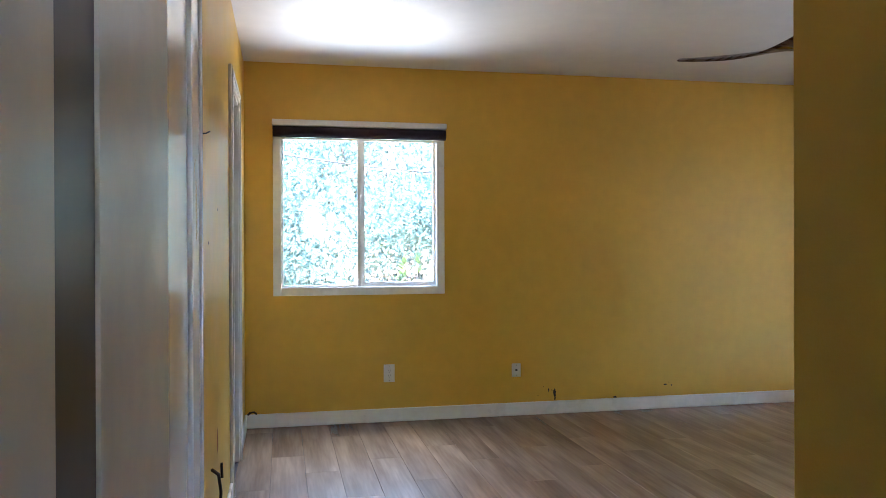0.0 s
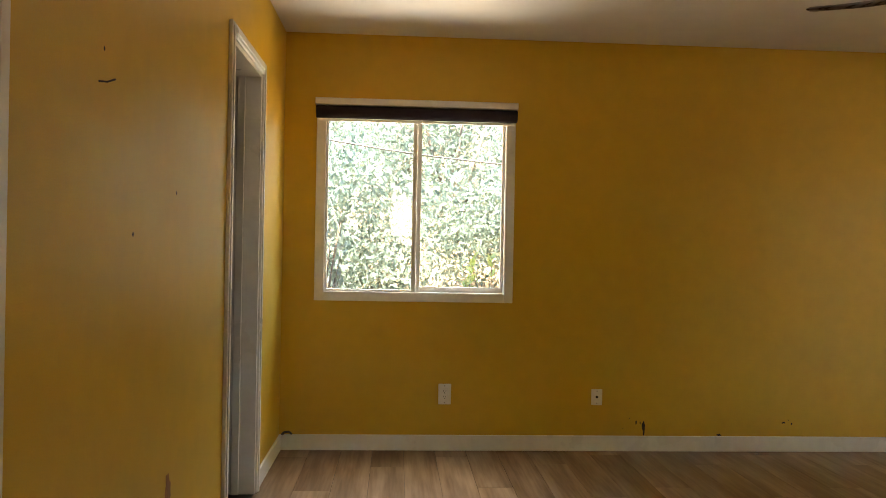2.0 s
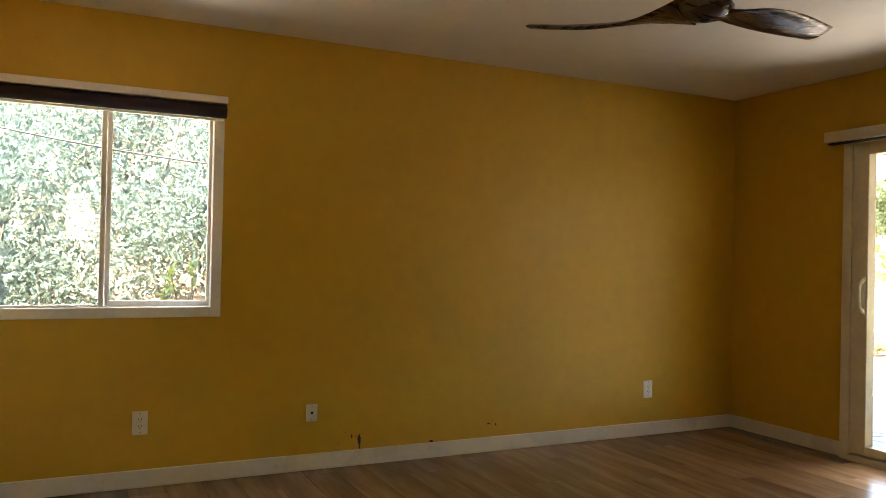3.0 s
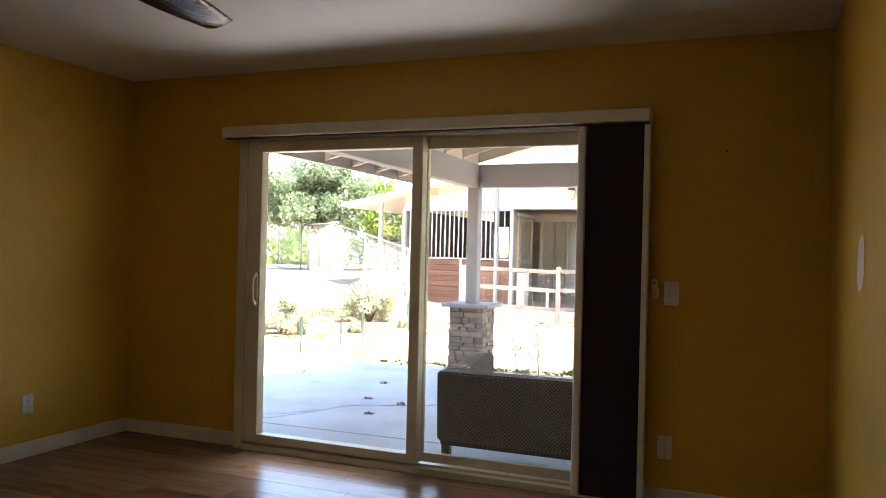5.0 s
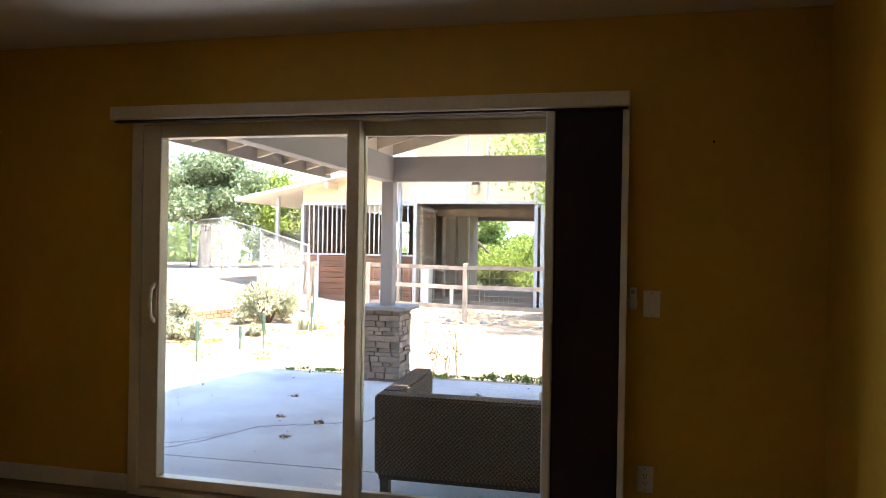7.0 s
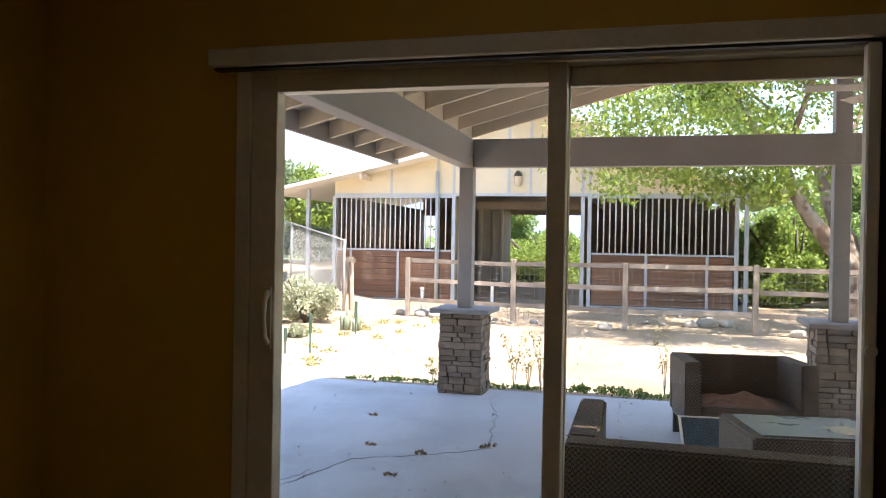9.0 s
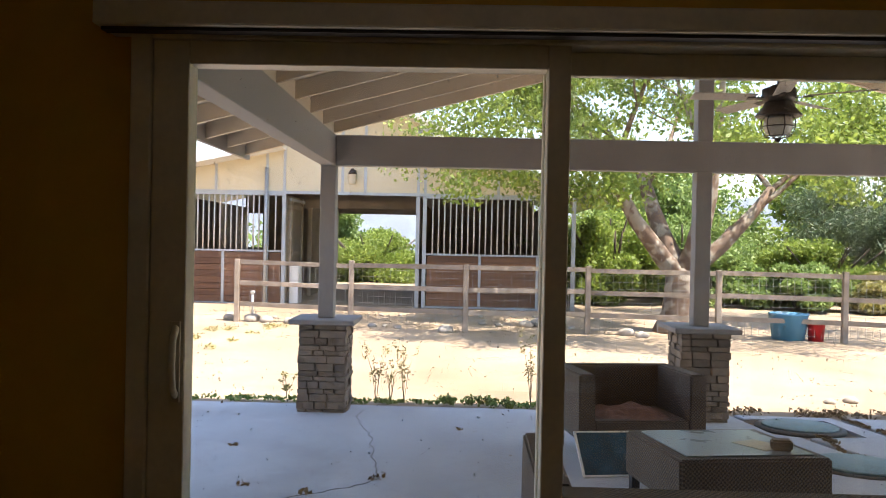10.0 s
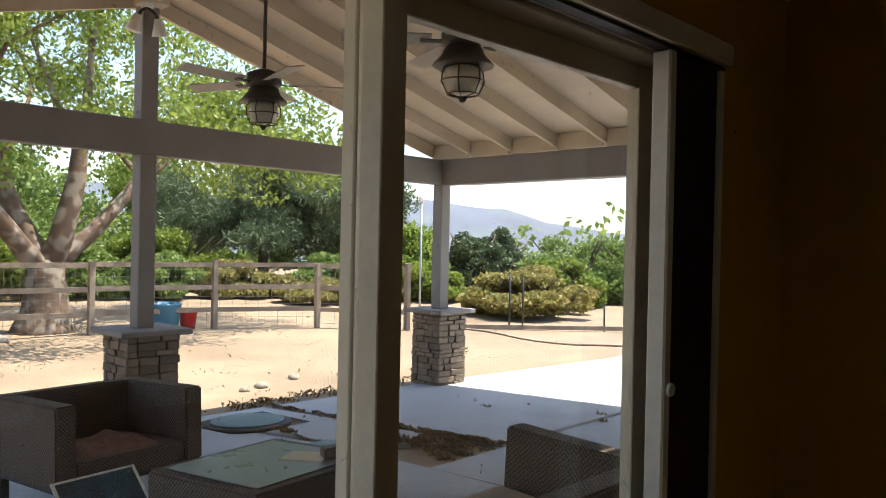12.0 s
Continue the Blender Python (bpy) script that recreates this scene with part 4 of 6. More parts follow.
# ---- plants ----
def leaves(name, mat, clumps, size, seed, parent=None, flat=0.5, long=1.8):
    """Many small folded leaves scattered in clumps: (centre, radii, count)."""
    rng = np.random.default_rng(seed)
    cs, ns = [], 0
    for c, r, n in clumps:
        p = rng.normal(size=(n, 3))
        p /= np.linalg.norm(p, axis=1)[:, None]
        p *= (rng.random((n, 1)) ** 0.45)
        cs.append(np.array(c) + p * np.array(r))
    c = np.concatenate(cs)
    n = len(c)
    a = rng.normal(size=(n, 3))
    a[:, 2] -= 0.5
    a /= np.linalg.norm(a, axis=1)[:, None]
    b = np.cross(a, rng.normal(size=(n, 3)))
    b /= np.linalg.norm(b, axis=1)[:, None]
    s = size * (0.6 + 0.8 * rng.random((n, 1)))
    up = np.cross(a, b) * s * 0.12
    v = np.empty((n, 4, 3))
    v[:, 0], v[:, 1], v[:, 2], v[:, 3] = c - a * s * long / 2, c + b * s / 2 + up, c + a * s * long / 2, c - b * s / 2 + up
    if parent is not None:
        v -= np.array(base_of(parent))
    me = bpy.data.meshes.new(name)
    me.vertices.add(n * 4)
    me.vertices.foreach_set("co", v.reshape(-1))
    me.loops.add(n * 4)
    me.loops.foreach_set("vertex_index", np.arange(n * 4))
    me.polygons.add(n)
    me.polygons.foreach_set("loop_start", np.arange(n) * 4)
    me.update(calc_edges=True)
    me.materials.append(mat)
    ob = new(name, me)
    if parent is not None:
        ob.parent = parent
    return ob


def branchy(bm, start, way, length, radius, depth, rnd, tips, bend=0.35):
    """A limb that wanders and forks."""
    pts, radii = [Vector(start)], [radius]
    d = Vector(way).normalized()
    for k in range(5):
        d = (d + Vector((rnd.uniform(-1, 1), rnd.uniform(-1, 1), rnd.uniform(-0.5, 0.8))) * bend * 0.4).normalized()
        pts.append(pts[-1] + d * length / 5)
        radii.append(radius * (1 - 0.10 * (k + 1)))
    tube(bm, pts, radii, 8 if radius > 0.06 else 5)
    if depth == 0:
        tips.extend(pts[2:])
        return
    tips.extend(pts[4:] if depth < 3 else [])
    for k in range(3 if depth > 1 else 2):
        w = (d + Vector((rnd.uniform(-1, 1), rnd.uniform(-1, 1), rnd.uniform(-0.45, 0.75))) * 0.85).normalized()
        branchy(bm, pts[-1 - (k % 2)], w, length * rnd.uniform(0.6, 0.8), radii[-1] * rnd.uniform(0.55, 0.75), depth - 1, rnd, tips, bend)


L_SYC = leaf_material("bright_green_leaf", (0.115, 0.18, 0.03), (0.31, 0.385, 0.075), 0.5)
L_PEPPER = leaf_material("grey_green_leaf", (0.10, 0.15, 0.075), (0.24, 0.29, 0.155), 0.4)
L_PINE = leaf_material("dark_needle", (0.05, 0.08, 0.04), (0.13, 0.175, 0.08), 0.3)
L_SHRUB = leaf_material("shrub_leaf", (0.11, 0.18, 0.045), (0.27, 0.36, 0.10), 0.45)
L_OLIVE = leaf_material("yellow_green_brush", (0.20, 0.19, 0.055), (0.38, 0.33, 0.11), 0.4)
L_PALE = leaf_material("pale_garden_leaf", (0.30, 0.32, 0.19), (0.50, 0.50, 0.35), 0.4)
L_STRAW = leaf_material("straw", (0.24, 0.19, 0.115), (0.42, 0.34, 0.22), 0.2)
L_DRY = leaf_material("dry_leaf", (0.16, 0.09, 0.04), (0.30, 0.19, 0.09), 0.2)
L_HEDGE = leaf_material("sunlit_hedge_leaf", (0.04, 0.075, 0.062), (0.135, 0.185, 0.16), 0.3)

rnd = random.Random(21)
TX, TY = 19.75, -6.75
TZ = ground_z(TX, TY)
syc = thing("sycamore_tree", (TX, TY, TZ), "broad spreading tree, mottled pale trunk, bright green leaves", "tree")
bm = bmesh.new()
tips = []
tube(bm, [(TX, TY, TZ - 0.2), (TX, TY, TZ + 0.12), (TX, TY - 0.02, TZ + 0.45), (TX, TY, TZ + 0.9), (TX, TY, TZ + 1.25), (TX, TY, TZ + 1.6)], [0.70, 0.56, 0.43, 0.37, 0.34, 0.14], 14)
for w, ln, r in (((-0.1, 0.75, 0.75), 2.8, 0.22), ((0.2, 0.25, 1.0), 3.1, 0.25), ((-0.2, -0.45, 1.0), 3.2, 0.27), ((0.1, -0.95, 0.8), 3.0, 0.21)):
    branchy(bm, (TX, TY, TZ + 1.15), w, ln, r, 3, rnd, tips)
part("trunk", bm, M_BARK, syc, "mottled pale brown trunk and limbs")
clumps = [(t, (0.55, 0.6, 0.42), 95) for t in tips if t.z > 2.4]
for k in range(40):
    clumps.append(((TX - 1.6 + rnd.uniform(-0.9, 0.9), rnd.uniform(-13.2, -8.6), rnd.uniform(2.3, 4.2)), (0.45, 0.5, 0.28), 80))
for k in range(150):
    a, rr = rnd.uniform(0, 6.28), rnd.uniform(0.2, 1) ** 0.5
    y, x = TY + 6.3 * rr * math.sin(a), TX + 4.1 * rr * math.cos(a)
    clumps.append(((x, y, rnd.uniform(3.0, 7.8 - 2.6 * rr * rr)), (0.75, 0.85, 0.5), 190))
for k in range(34):
    clumps.append(((TX - 2.0 + rnd.uniform(-0.8, 0.6), rnd.uniform(-6.0, -1.6), rnd.uniform(2.3, 3.2)), (0.42, 0.48, 0.34), 95))
leaves("crown", L_SYC, clumps, 0.062, 3, syc)


def tree(name, x, y, h, spread, mat, bark, label, n, leaf, seed, low=0.3, category="tree", clump=0.55, long=1.8, girth=1.0):
    rnd = random.Random(seed)
    z = ground_z(x, y)
    ob = thing(name, (x, y, z), label, category)
    bm = bmesh.new()
    tips = []
    tube(bm, [(x, y, z - 0.3), (x, y, z + h * 0.2), (x + 0.1, y, z + h * 0.45)], [0.035 * h * girth, 0.028 * h * girth, 0.022 * h * girth], 10)
    for k in range(4):
        branchy(bm, (x + 0.07, y, z + h * (0.28 + 0.05 * k)), (rnd.uniform(-1, 1), rnd.uniform(-1, 1), 0.9), h * 0.3, 0.014 * h, 1, rnd, tips)
    part("trunk", bm, bark, ob)
    cl = [(t, (spread * 0.2, spread * 0.2, h * 0.09), n // 90) for t in tips]
    for k in range(60):
        a, r = rnd.uniform(0, 6.28), rnd.random() ** 0.5
        zz = z + h * (low + (1 - low) * rnd.random() * (1.0 - 0.55 * r * r))
        cl.append(((x + spread * r * math.cos(a), y + spread * r * math.sin(a), zz), (clump * spread * 0.45, clump * spread * 0.45, clump * h * 0.16), n // 75))
    leaves("crown", mat, cl, leaf, seed, ob, long=long)
    return ob


tree("pepper_tree", 28.0, 12.5, 4.6, 3.0, L_PEPPER, M_BARKDARK, "grey-green pepper tree behind the chain-link fence", 22000, 0.09, 31, 0.42, girth=1.75)
tree("pine_tree", 29.2, -17.9, 6.2, 4.5, L_PINE, M_BARKDARK, "dark spreading pine behind the fence", 46000, 0.045, 32, 0.22, long=6.0)
tree("pine_tree", 29.5, -21.7, 5.8, 3.0, L_PINE, M_BARKDARK, "dark pine beside the larger pine", 30000, 0.045, 33, 0.2, long=6.0)
for i, (x, y, h, sp) in enumerate(((35, -10, 5.8, 3.8), (37, -17, 6.0, 4.2), (34, -25, 5.6, 4.0), (40, -3, 5.0, 3.8), (42, 5, 4.6, 3.4), (41, -11, 6.6, 4.5))):
    tree("far_tree", x, y, h, sp, L_SYC if i % 2 else L_SHRUB, M_BARKDARK, "leafy green tree beyond the yard", 16000, 0.11, 200 + i, 0.1)
tree("small_tree", 29.5, 10.0, 4.0, 1.7, L_SYC, M_BARK, "small leafy tree beside the barn eave", 5000, 0.09, 34, 0.4)


def shrub(name, x, y, r, h, mat, label, n, leaf, seed):
    rnd = random.Random(seed)
    z = ground_z(x, y)
    ob = thing(name, (x, y, z), label, "shrub")
    bm = bmesh.new()
    for k in range(7):
        a = rnd.uniform(0, 6.28)
        tube(bm, [(x, y, z - 0.05), (x + 0.35 * r * math.cos(a), y + 0.35 * r * math.sin(a), z + 0.45 * h), (x + 0.7 * r * math.cos(a), y + 0.7 * r * math.sin(a), z + 0.8 * h)], [0.03 * h, 0.02 * h, 0.008 * h], 5)
    part("stems", bm, M_BARKDARK, ob)
    cl = []
    for k in range(36):
        a, q = rnd.uniform(0, 6.28), rnd.random() ** 0.5
        cl.append(((x + r * q * math.cos(a) * 0.85, y + r * q * math.sin(a) * 0.85, z + h * (0.12 + 0.8 * rnd.random() * (1 - 0.6 * q * q))), (r * 0.28, r * 0.28, h * 0.16), n // 36))
    leaves("foliage", mat, cl, leaf, seed, ob)
    return ob


# brush and shrubs beyond the yard
for i, (x, y, r, h, m, lab) in enumerate((
        (26.5, -6.6, 1.8, 2.7, L_SYC, "bright green shrub beside the barn"), (27.2, -9.4, 1.9, 2.2, L_SHRUB, "green shrub behind the spreading tree"),
        (25.2, -11.6, 1.5, 1.4, L_SHRUB, "low green brush behind the fence"), (24.6, -14.2, 1.6, 1.2, L_OLIVE, "yellow-green brush behind the fence"),
        (23.6, -16.8, 1.6, 1.4, L_SHRUB, "low green brush behind the fence"), (21.8, -19.0, 1.6, 1.5, L_SYC, "bright green brush at the yard's edge"),
        (30.5, -7.2, 2.5, 3.3, L_SYC, "tall bright green shrub behind the yard"), (22.0, -15.0, 1.2, 0.8, L_OLIVE, "low dry brush behind the fence"),
        (31.17, -10.05, 2.99, 3.12, L_SHRUB, "green shrub beyond the fence"), (35.2, -4.3, 3.45, 3.36, L_SHRUB, "green shrub behind the barn"),
        (38.65, 2.02, 2.99, 2.88, L_SYC, "bright green shrub seen through the barn"), (28.87, -14.07, 2.53, 2.28, L_SYC, "bright green shrub under the pine"),
        (23.24, -19.48, 1.72, 2.40, L_SYC, "bright green shrub at the yard's edge"), (22.89, -23.04, 1.49, 2.70, L_PINE, "dark blue-green shrub at the yard's edge"),
        (24.39, -26.38, 1.49, 2.52, L_PINE, "dark blue-green shrub at the yard's edge"), (17.6, -20.97, 1.26, 1.68, L_SYC, "bright green shrub behind yellow brush"),
        (16.45, -17.75, 1.84, 1.32, L_OLIVE, "yellow-green brush at the yard's edge"), (19.33, -24.31, 2.30, 2.64, L_SHRUB, "tall rounded green shrub at the yard's edge"),
        (17.14, -25.34, 2.18, 2.52, L_SHRUB, "rounded green shrub at the yard's edge"), (32.9, 10.65, 2.99, 2.64, L_PEPPER, "grey-green shrub on the bank"))):
    shrub("shrub", x, y, r, h, m, lab, 24000, 0.075, 50 + i)
for i, (x, y, r, h) in enumerate(((14.0, 4.6, 0.5, 0.75), (17.4, 4.45, 0.8, 1.15), (18.4, 5.0, 0.7, 1.0), (15.2, 3.6, 0.2, 0.25))):
    shrub("garden_shrub", x, y, r, h, L_PALE, "small pale green shrub in the dry garden", 4200, 0.042, 80 + i)

# far woods down the valley
rnd = random.Random(77)
cl = []
for k in range(420):
    a, d = radians(rnd.uniform(-72, 35)), rnd.uniform(45, 220)
    x, y = d * math.cos(a), d * math.sin(a)
    r = rnd.uniform(1.5, 4.0)
    cl.append(((x, y, ground_z(x, y) + r * 0.6), (r, r, r * 0.9), 420))
tagged(leaves("far_woods", L_SHRUB, cl, 0.27, 9), "green trees down the valley", "trees", kind="stuff")

# shrubs on the slope seen through the window
hedge_bank = thing("hedge", (1.0, 5.0, ground_z(1, 5)), "dense sunlit shrubs on the slope behind the house", "hedge")
rnd = random.Random(12)
cl = []
for k in range(420):
    x, y = rnd.uniform(-3.4, 6.2), 2.9 + 5.3 * rnd.random() ** 1.4
    cl.append(((x, y, ground_z(x, y) + rnd.uniform(0.0, 1.3)), (0.55, 0.45, 0.4), 320))
leaves("foliage", L_HEDGE, cl, 0.024, 13, hedge_bank, long=3.4)
bm = bmesh.new()
for k in range(24):
    x, y = rnd.uniform(-3, 5.5), rnd.uniform(4.4, 7)
    z = ground_z(x, y)
    tube(bm, [(x, y, z - 0.1), (x + rnd.uniform(-0.3, 0.3), y - 0.1, z + 0.8), (x + rnd.uniform(-0.6, 0.6), y - 0.2, z + 1.6)], [0.03, 0.02, 0.008], 5)
part("stems", bm, M_BARKDARK, hedge_bank)

# ---- small fixings in the room ----
def wall_plate(name, at, rz, kind, label, category, group="", w=0.076, h=0.122):
    """A wall plate whose back lies on the wall; it faces local -y before the turn."""
    m = pose(*at, 0, 0, rz)
    ob = thing(name, at, label, category, group)
    def put(nm, spans, mat, parent, bevel=0.0, lab=""):
        bm = boxes(*spans, bevel=bevel)
        bmesh.ops.transform(bm, matrix=m, verts=bm.verts)
        return part(nm, bm, mat, parent, lab)
    put("plate", (((-w / 2, -0.006, -h / 2), (w / 2, -0.0005, h / 2)),), M_PLATE, ob, 0.002)
    if kind == "outlet":
        body = put("receptacle", (((-0.017, -0.009, -0.034), (0.017, -0.0062, 0.034)),), M_PLATE, ob, 0.001)
        for z in (-0.017, 0.017):
            for x in (-0.0065, 0.0065):
                put("slot", (((x - 0.0012, -0.0098, z - 0.001), (x + 0.0012, -0.0092, z + 0.008)),), M_SLOT, body)
            put("ground_hole", (((-0.0025, -0.0098, z - 0.011), (0.0025, -0.0092, z - 0.006)),), M_SLOT, body)
    elif kind == "switch":
        put("rocker", (((-0.017, -0.011, -0.034), (0.017, -0.0062, 0.034)),), M_PLATE, ob, 0.003)
    else:
        put("socket", (((-0.007, -0.0085, -0.006), (0.007, -0.0062, 0.008)),), M_SLOT, ob)
    for z in (-h / 2 + 0.012, h / 2 - 0.012):
        put("screw", (((-0.003, -0.0072, z - 0.003), (0.003, -0.0062, z + 0.003)),), M_STEEL, ob)
    return ob


wall_plate("outlet", (0.965, 0, 0.333), 0, "outlet", "white double power outlet low on the yellow wall", "outlet", "outlets")
wall_plate("outlet", (4.305, 0, 0.322), 0, "outlet", "white double power outlet near the room corner", "outlet", "outlets", 0.078, 0.12)
wall_plate("outlet", (RX, -3.642, 0.306), -90, "outlet", "white double power outlet beside the dark shade", "outlet", "outlets")
wall_plate("phone_jack", (1.877, 0, 0.322), 0, "jack", "cream telephone jack low on the yellow wall", "jack", "", 0.066, 0.096)
wall_plate("light_switch", (RX, -3.659, 1.112), -90, "switch", "white rocker light switch beside the shade", "light switch")
holder = thing("remote_holder", (RX, -3.575, 1.09), "small white remote control in a wall holder", "remote")
part("cradle", boxes(((RX - 0.014, -3.595, 1.085), (RX - 0.0005, -3.555, 1.135)), bevel=0.004), M_PLATE, holder)
remote = part("remote_body", boxes(((RX - 0.026, -3.591, 1.092), (RX - 0.0145, -3.559, 1.188)), bevel=0.005), M_PLATE, holder)
bm = bmesh.new()
lathe(bm, [(0.010, 0), (0.010, 0.002)], pose(RX - 0.0262, -3.575, 1.166, 0, -90, 0), 16)
part("button_ring", bm, M_BARNFRAME, remote)

M_SPACKLE = material("white_filler", (0.80, 0.79, 0.76), 0.8, var=0.03)
M_STAIN = material("dark_drip", (0.03, 0.018, 0.012), 0.7)
M_REDSTAIN = material("reddish_scuff", (0.36, 0.15, 0.06), 0.7, var=0.2, scale=20)


def blot(name, at, normal, w, h, mat, label, category, seed, ragged=0.25):
    """A thin uneven dab on a wall."""
    rnd = random.Random(seed)
    bm = bmesh.new()
    n = Vector(normal)
    side = n.cross(Vector((0, 0, 1)))
    c = bm.verts.new(Vector(at) + n * 0.003)
    ring = []
    for k in range(18):
        a = 2 * math.pi * k / 18
        q = 1 + rnd.uniform(-ragged, ragged)
        ring.append(bm.verts.new(Vector(at) + n * 0.0012 + side * (w / 2 * q * math.cos(a)) + Vector((0, 0, h / 2 * q * math.sin(a)))))
    for k in range(18):
        bm.faces.new((c, ring[k], ring[(k + 1) % 18]))
    ob = new(name, finish(bm, name, mat, at))
    ob.location = at
    return tagged(ob, label, category)


blot("filler_patch", (3.885, RY, 1.297), (0, 1, 0), 0.19, 0.212, M_SPACKLE, "white filler patch on the yellow wall", "wall patch", 4, 0.12)
for i, (x, z, w, h) in enumerate(((2.165, 0.15, 0.022, 0.05), (2.168, 0.112, 0.010, 0.045), (2.12, 0.17, 0.008, 0.03), (2.145, 0.168, 0.006, 0.018), (2.08, 0.195, 0.007, 0.006), (2.04, 0.135, 0.005, 0.006))):
    blot("drip_stain", (x, 0, z), (0, -1, 0), w, h, M_STAIN, "dark brown drip stain above the baseboard", "stain", 10 + i)
for i, (x, z, w, h) in enumerate(((3.03, 0.175, 0.02, 0.012), (3.08, 0.168, 0.012, 0.016), (3.06, 0.19, 0.008, 0.006), (2.63, 0.098, 0.03, 0.012))):
    blot("scuff", (x, 0, z), (0, -1, 0), w, h, M_STAIN, "small dark scuff on the wall", "stain", 30 + i, 0.4)
blot("scuff", (0, -2.24, 0.46), (1, 0, 0), 0.06, 0.10, M_REDSTAIN, "faded reddish scuff on the yellow wall", "stain", 41, 0.4)
for i, (y, z) in enumerate(((-2.791, 1.636), (-2.58, 1.22), (-2.2, 1.35))):
    blot("nail_hole", (0, y, z), (1, 0, 0), 0.01, 0.012, M_STAIN, "small nail hole in the yellow wall", "nail hole", 45 + i)
blot("nail_hole", (RX, -3.917, 1.853), (-1, 0, 0), 0.012, 0.012, M_STAIN, "small nail hole in the yellow wall", "nail hole", 49)
bm = bmesh.new()
tube(bm, [(0.0, -2.82, 1.556), (0.014, -2.805, 1.558), (0.026, -2.79, 1.567)], 0.0022, 6)
tagged(new("wall_nail", finish(bm, "wall_nail", M_STAIN)), "bent nail in the yellow wall", "nail")
bm = bmesh.new()
tube(bm, [(0.012, -2.60, 0.455), (0.03, -2.57, 0.43), (0.035, -2.53, 0.36), (0.03, -2.50, 0.25), (0.02, -2.50, 0.1)], 0.006, 6)
tagged(new("loose_cable", finish(bm, "loose_cable", M_STAIN)), "loose dark cable hanging from the wall", "cable")
bm = tube(bmesh.new(), [(0.004, -2.09, 0.34), (0.006, -2.085, 0.28)], 0.006, 6)
tagged(new("cable_end", finish(bm, "cable_end", M_STAIN)), "short dark cable end at the yellow wall", "cable")
bm = bmesh.new()
tube(bm, [(0.02, -0.02, 0.094), (0.035, -0.035, 0.11), (0.06, -0.03, 0.112), (0.075, -0.02, 0.097)], 0.007, 6)
tagged(new("cable_stub", finish(bm, "cable_stub", M_STAIN)), "coiled dark cable stub on the baseboard corner", "cable")

# ---- wooden ceiling fan ----
FX, FY, FZ = 2.70, -2.14, 2.16
fan = thing("ceiling_fan", (FX, FY, RZ), "dark walnut three-blade ceiling fan with sculpted blades", "ceiling fan")
bm = bmesh.new()
lathe(bm, [(0.075, RZ - 0.045), (0.085, RZ - 0.001)], pose(FX, FY, 0), 24)
part("canopy", bm, M_BRONZE, fan)
bm = bmesh.new()
lathe(bm, [(0.013, FZ + 0.05), (0.013, RZ - 0.045)], pose(FX, FY, 0), 12)
lathe(bm, [(0.05, FZ + 0.045), (0.045, FZ + 0.075)], pose(FX, FY, 0), 16)
part("down_rod", bm, M_BRONZE, fan)
bm = bmesh.new()
lathe(bm, [(0.02, FZ - 0.045), (0.07, FZ - 0.035), (0.105, FZ), (0.08, FZ + 0.035), (0.03, FZ + 0.05)], pose(FX, FY, 0), 28)
part("hub", bm, M_FANWOOD, fan)
bm = bmesh.new()
lathe(bm, [(0.012, FZ - 0.052), (0.022, FZ - 0.0455)], pose(FX, FY, 0), 16)
part("hub_cap", bm, M_BRONZE, fan)


def fan_blade(angle):
    bm = bmesh.new()
    rows = []
    m = pose(FX, FY, FZ, 0, 0, angle)
    for i in range(15):
        u = i / 14
        r = 0.05 + 0.64 * u
        chord = 0.12 * (1 - u) ** 1.6 + 0.085 + 0.03 * u
        tilt = radians(16 - 38 * math.sin(min(1.0, u / 0.65) * 1.5708) + 9 * max(0.0, u - 0.7) / 0.3)
        mid_y, z = -0.05 * math.sin(u * 3.1), 0.02 * u - 0.012 * math.sin(u * 3.1)
        row = []
        for side in (1, -1):
            for k in range(5):
                c = (k / 4 - 0.5) * side
                th = 0.008 * (1 - (2 * c) ** 2) * side + 0.002 * side
                row.append(bm.verts.new(m @ Vector((r, mid_y + c * chord * math.cos(tilt) - th * math.sin(tilt), z + c * chord * math.sin(tilt) + th))))
        rows.append(row)
    for a, b in zip(rows, rows[1:]):
        for k in range(10):
            f = bm.faces.new((a[k], a[(k + 1) % 10], b[(k + 1) % 10], b[k]))
            f.smooth = True
    bm.faces.new(rows[0])
    bm.faces.new(rows[-1][::-1])
    return bm


for a in (125, 245, 5):
    part("blade", fan_blade(a), M_FANWOOD, fan)

# ---- patio furniture ----
M_WICKER = weave_material("brown_resin_wicker", (0.070, 0.051, 0.040), (0.235, 0.178, 0.138), 0.012)
M_LEG = material("black_metal_leg", (0.02, 0.02, 0.022), 0.4)
M_CUSHION = material("beige_cushion", (0.42, 0.38, 0.32), 0.9, var=0.08, scale=8, bump=0.2, bump_scale=200)
M_TOWEL = material("dusty_rose_towel", (0.27, 0.16, 0.125), 0.95, var=0.2, scale=20, bump=0.6, bump_scale=120)
M_TABLEGLASS = material("grey_table_glass", (0.24, 0.26, 0.26), 0.32, var=0.1, scale=4, rough_var=0.08, spec=0.5)
M_BLUE = material("dark_blue_glass", (0.022, 0.085, 0.125), 0.2, var=0.3, scale=8, rough_var=0.1)
M_PAPER = material("yellowed_paper", (0.66, 0.60, 0.44), 0.8, var=0.05)
M_BRICKBLOCK = material("tan_block", (0.24, 0.18, 0.13), 0.9, var=0.2, scale=20, bump=0.5)


